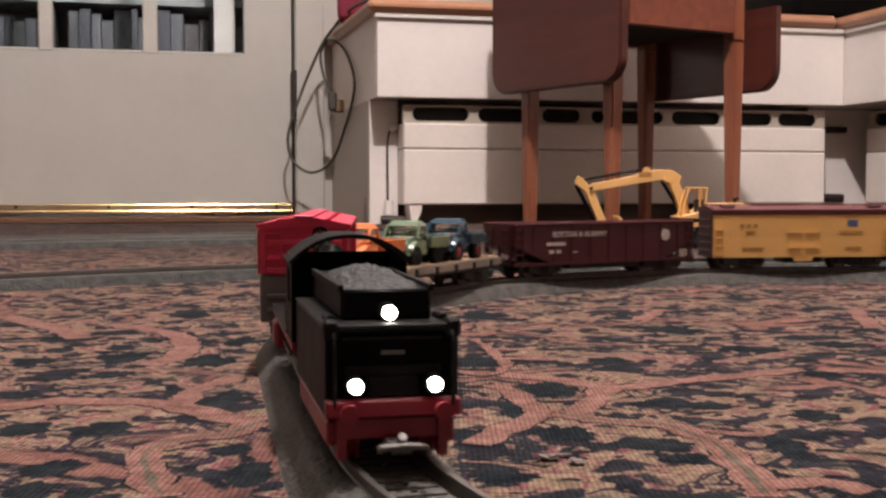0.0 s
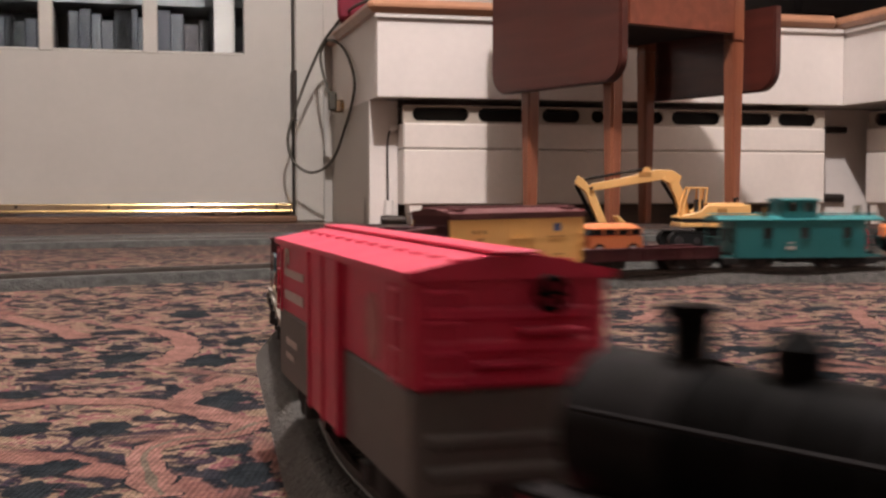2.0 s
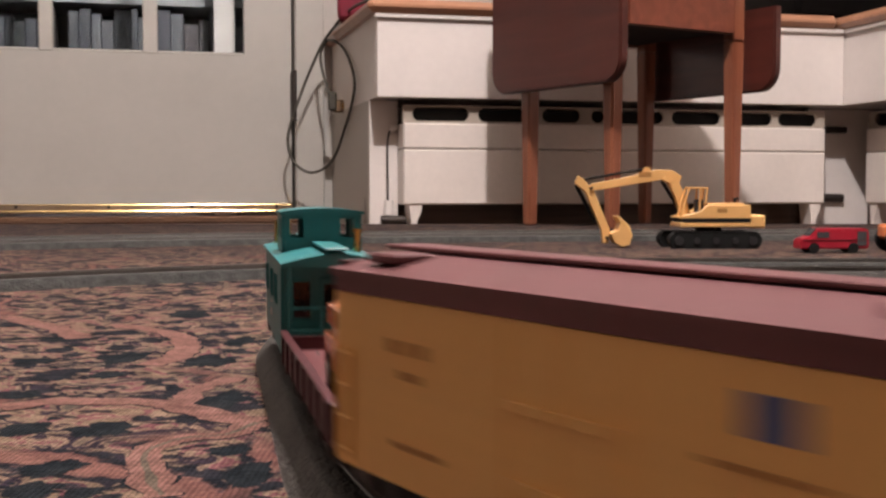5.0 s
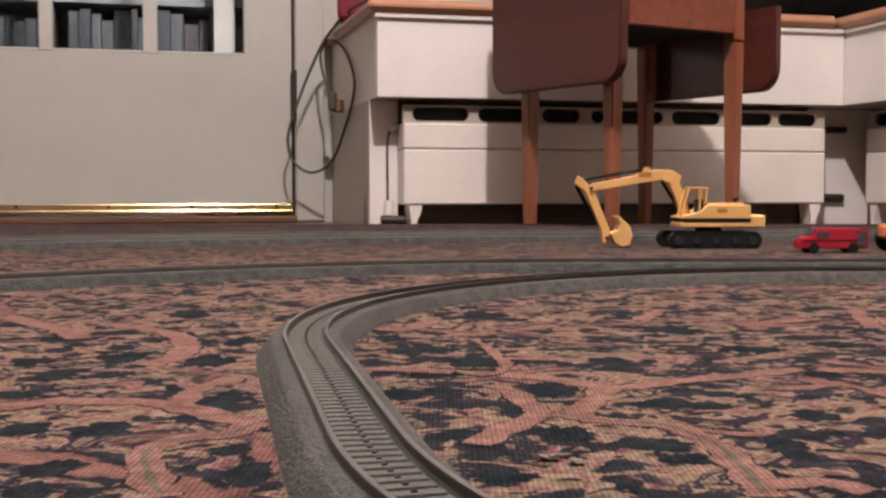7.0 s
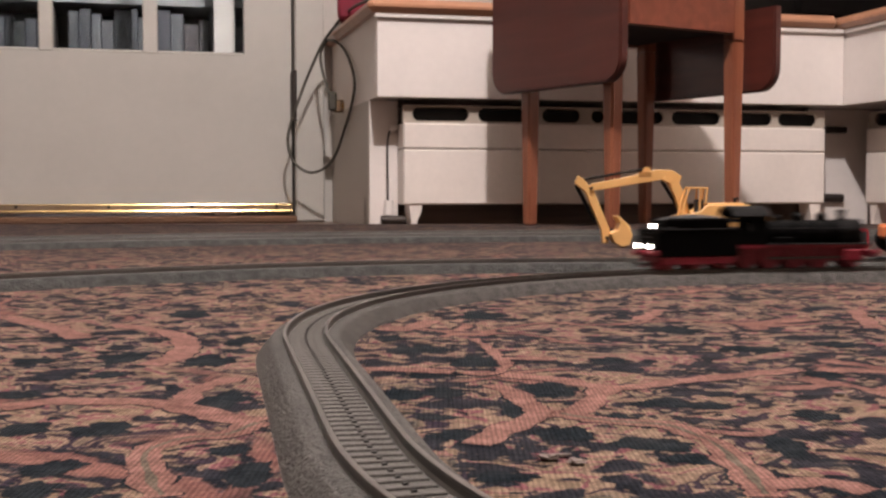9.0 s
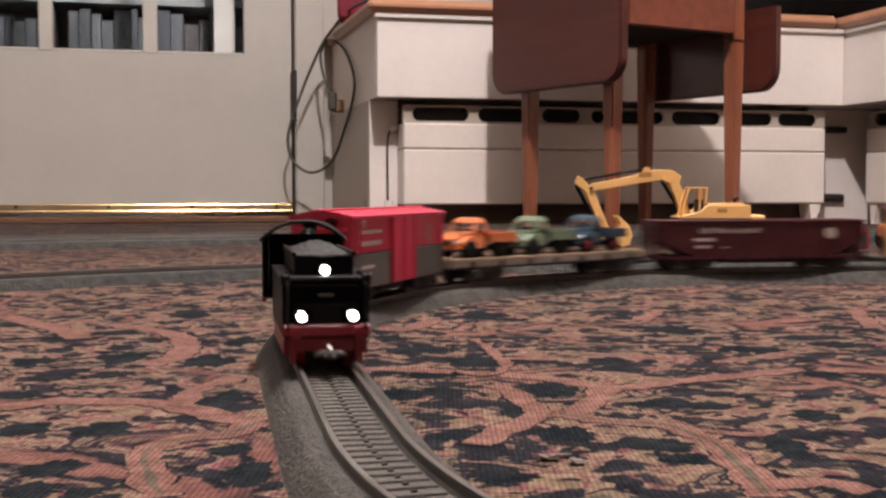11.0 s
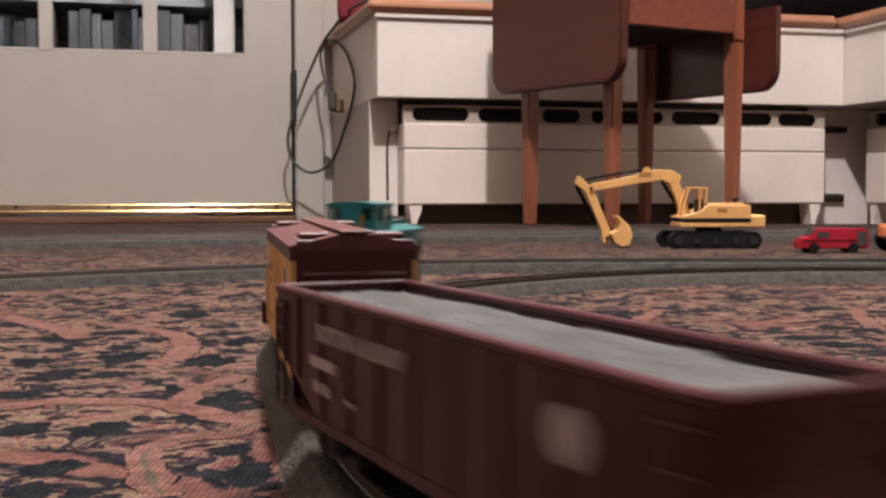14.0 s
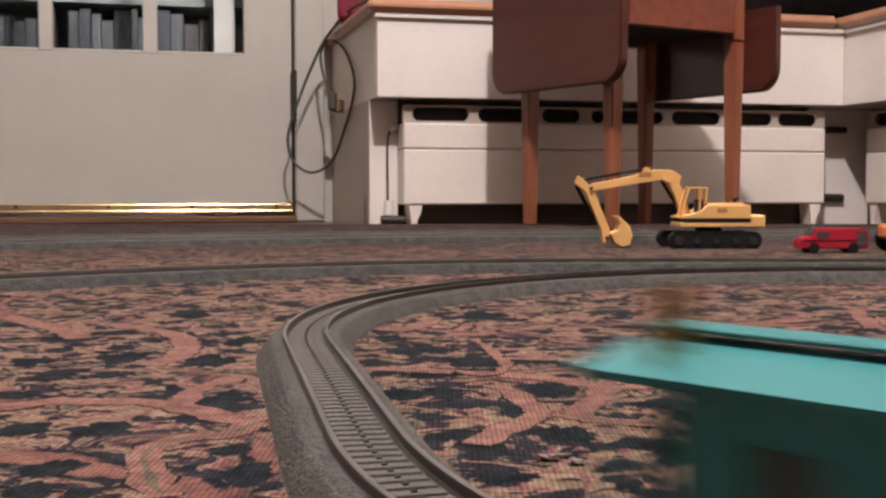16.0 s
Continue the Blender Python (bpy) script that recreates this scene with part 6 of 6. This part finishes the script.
    beam("stick", [(-0.158, 0.0850), (-0.165, 0.0895), (-0.169, 0.0800), (-0.156, 0.0690), (-0.136, 0.0230), (-0.134, 0.0060), (-0.127, 0.0060), (-0.125, 0.0230), (-0.145, 0.0700)], 0.0040, e, y)
    beam("bucket", [(-0.126, 0.0180), (-0.121, 0.0070), (-0.111, 0.0014), (-0.102, 0.0040), (-0.0985, 0.0160), (-0.103, 0.0280), (-0.1160, 0.0400), (-0.1190, 0.0395), (-0.1140, 0.0310), (-0.1165, 0.0220)], 0.0130, e, y)
    bm = B()
    for q in (1, -1):
        prism(bm, [(-0.084, 0.0930), (-0.074, 0.0945), (-0.076, 0.1000), (-0.080, 0.1005)], "y", q * 0.0040 - 0.0008, q * 0.0040 + 0.0008)
        prism(bm, [(-0.060, 0.0840), (-0.050, 0.0800), (-0.048, 0.0850), (-0.056, 0.0890)], "y", q * 0.0062 - 0.0010, q * 0.0062 + 0.0010)
    part("pivot_lug", bm, y, e)
    for px_, pz in ((-0.055, 0.0850), (-0.129, 0.0125), (-0.149, 0.0740)):
        bm = B(); rod(bm, (px_, -0.0070, pz), (px_, 0.0070, pz), 0.0019, n=10)
        part("pivot_pin", bm, M["tyre"], e, "dark pivot pin")
    for a, b, r in (((-0.160, 0.0840), (-0.077, 0.0985), 0.0017), ((-0.166, 0.078), (-0.143, 0.034), 0.0026), ((-0.036, 0.048), (-0.058, 0.083), 0.0022)):
        bm = B(); rod(bm, (a[0], 0.0062, a[1]), (b[0], 0.0062, b[1]), r, n=8)
        part("hydraulic_ram", bm, M["tyre"], e, "black hydraulic ram")
    cubes("decal", M["print_brown"], e, (-0.090, -0.074, -0.0056, -0.0054, 0.0880, 0.0940))
    return e


def fire_van():
    v = thing("toy_van", "small red toy delivery van parked on the carpet", "toy van", pose(0.413, 1.275, 0.0, 0, 0, 2))
    L, w = 0.074, 0.0125
    bm = B()
    prism(bm, [(-0.037, 0.0045), (0.037, 0.0045), (0.037, 0.0240), (0.034, 0.0262), (-0.018, 0.0262), (-0.026, 0.0175), (-0.036, 0.0150)], "y", -w, w)
    bmesh.ops.bevel(bm, geom=bm.edges[:], offset=0.0016, segments=2, affect="EDGES")
    part("body", bm, M["vanred"], v)
    for q in (1, -1):
        cubes("side_window", M["window"], v, (-0.019, -0.006, q * w - 0.0003, q * w + 0.0003, 0.0160, 0.0225))
        cubes("rear_window", M["window"], v, (0.024, 0.034, q * w - 0.0003, q * w + 0.0003, 0.0080, 0.0230))
        cubes("trim", M["maroon"], v, (-0.034, 0.036, q * w - 0.0004, q * w + 0.0004, 0.0130, 0.0140))
        for x in (-0.022, 0.020):
            bm = B(); rod(bm, (0, q * (w - 0.003), 0), (0, q * (w + 0.0005), 0), 0.0056, n=18)
            part("wheel", bm, M["tyre"], v, at=pose(x, 0, 0.0056))
    bm = B(); prism(bm, [(-0.0262, 0.0180), (-0.0190, 0.0256), (-0.0195, 0.0260), (-0.0268, 0.0184)], "y", -w + 0.003, w - 0.003)
    part("windscreen", bm, M["window"], v)
    return v


def loader():
    t = thing("toy_tractor", "orange toy tractor with big black wheels on carpet", "toy tractor", pose(0.505, 1.30, 0.0, 0, 0, 0))
    for q in (1, -1):
        for x in (-0.016, 0.035):
            bm = B(); rod(bm, (0, q * 0.010, 0), (0, q * 0.021, 0), 0.0135, n=24)
            bmesh.ops.bevel(bm, geom=[e for e in bm.edges if abs(e.verts[0].co.y - e.verts[1].co.y) < 1e-6], offset=0.002, segments=2, affect="EDGES")
            w = part("wheel", bm, M["tyre"], t, at=pose(x, 0, 0.0135))
            bm = B(); rod(bm, (0, q * 0.0205, 0), (0, q * 0.0215, 0), 0.006, n=14); part("rim", bm, M["boxgrey"], w)
    cubes("body", M["orange"], t, (-0.03, 0.05, -0.011, 0.011, 0.014, 0.030), bevel=0.003)
    cubes("cab", M["orange"], t, (0.01, 0.035, -0.012, 0.012, 0.030, 0.048), bevel=0.003)
    return t


# ---- the train's run: seconds and metres along the oval of the yellow car's middle ----
RUN = [(0, 0.5447), (0.5, 0.5787), (1, 0.6398), (1.5, 0.7172), (2, 0.7990), (2.5, 0.8900), (3, 0.9860), (3.5, 1.0897), (4, 1.1998), (6.3, 1.7384), (6.5, 1.7870),
       (8.5, 2.3450), (9.2, 2.5277), (11.5, 3.1578), (12, 3.2910), (13, 3.5618), (13.5, 3.6965), (14, 3.8320), (14.5, 3.9800), (15, 4.1050), (15.5, 4.2363), (16, 4.3697)]


def run_at(t):
    ts = [r[0] for r in RUN]
    k = max(0, min(len(RUN) - 2, int(np.searchsorted(ts, t, side="right")) - 1))

    def slope(i):
        a, b = RUN[max(i - 1, 0)], RUN[min(i + 1, len(RUN) - 1)]
        return (b[1] - a[1]) / (b[0] - a[0])
    (t0, s0), (t1, s1) = RUN[k], RUN[k + 1]
    h = t1 - t0
    u = (t - t0) / h
    return (2 * u ** 3 - 3 * u ** 2 + 1) * s0 + (u ** 3 - 2 * u ** 2 + u) * h * slope(k) + (3 * u ** 2 - 2 * u ** 3) * s1 + (u ** 3 - u ** 2) * h * slope(k + 1)


def car_pose(s, half, z=RAIL):
    a, b = on_loop(s + half)[0], on_loop(s - half)[0]
    d, m = a - b, (a + b) / 2
    return pose(m.x, m.y, z, 0, 0, math.degrees(math.atan2(d.y, d.x)))


build_room()
build_door()
build_seat()
build_skirting()
build_radiators()
build_table()
build_cable()
build_beyond()
build_sill_things()
build_figures()
build_lint()
build_tracks()
TRAIN = [(tender(), 0.7660, 0.022), (loco(), 0.6835, 0.020), (boxcar(), 0.5394, 0.045), (flatcar(), 0.3560, 0.062), (hopper(), 0.1690, 0.054), (reefer(), 0.0, 0.045),
         (lowcar(), -0.1290, 0.038), (caboose(), -0.2536, 0.036)]
LOADS = [(truck("toy_truck", M["orange"], "glossy orange toy truck standing on the flat car", M["tyre"]), 0.3560, 0.062, 0.060, 0.0139),
         (truck("toy_truck", M["green"], "pale green toy truck standing on the flat car", M["tyre"]), 0.3560, 0.062, 0.005, 0.0139),
         (truck("toy_truck", M["blue"], "dark blue toy truck with red wheels on the flat car", M["redwheel"]), 0.3560, 0.062, -0.048, 0.0139),
         (minibus(), -0.1290, 0.038, 0.028, 0.0113)]
excavator()
fire_van()
loader()


def motions():
    times = [round(i * 0.1, 3) for i in range(161)]
    for ob, off, half in TRAIN:
        walk(ob, [(t, car_pose(run_at(t) + off, half)) for t in times])
    for ob, off, half, x, z in LOADS:
        walk(ob, [(t, car_pose(run_at(t) + off, half) @ pose(x, 0, z)) for t in times])
    place = {ob: (off, half) for ob, off, half in TRAIN}
    for b, car, x in BOGIES:
        off, half = place[car]
        rows = []
        for t in times:
            s = run_at(t) + off
            d = on_loop(s + half)[0] - on_loop(s - half)[0]
            a = math.degrees(on_loop(s + x)[1] - math.atan2(d.y, d.x))
            rows.append((t, pose(x, 0, 0, 0, 0, (a + 180) % 360 - 180)))
        walk(b, rows)
    frames = [i / 30 for i in range(481)]
    for w in DRIVERS:
        x = w.location.x
        walk(w, [(t, pose(x, 0, 0.0078, 0, math.degrees(run_at(t) / 0.0078) % 360, 0)) for t in frames])


motions()
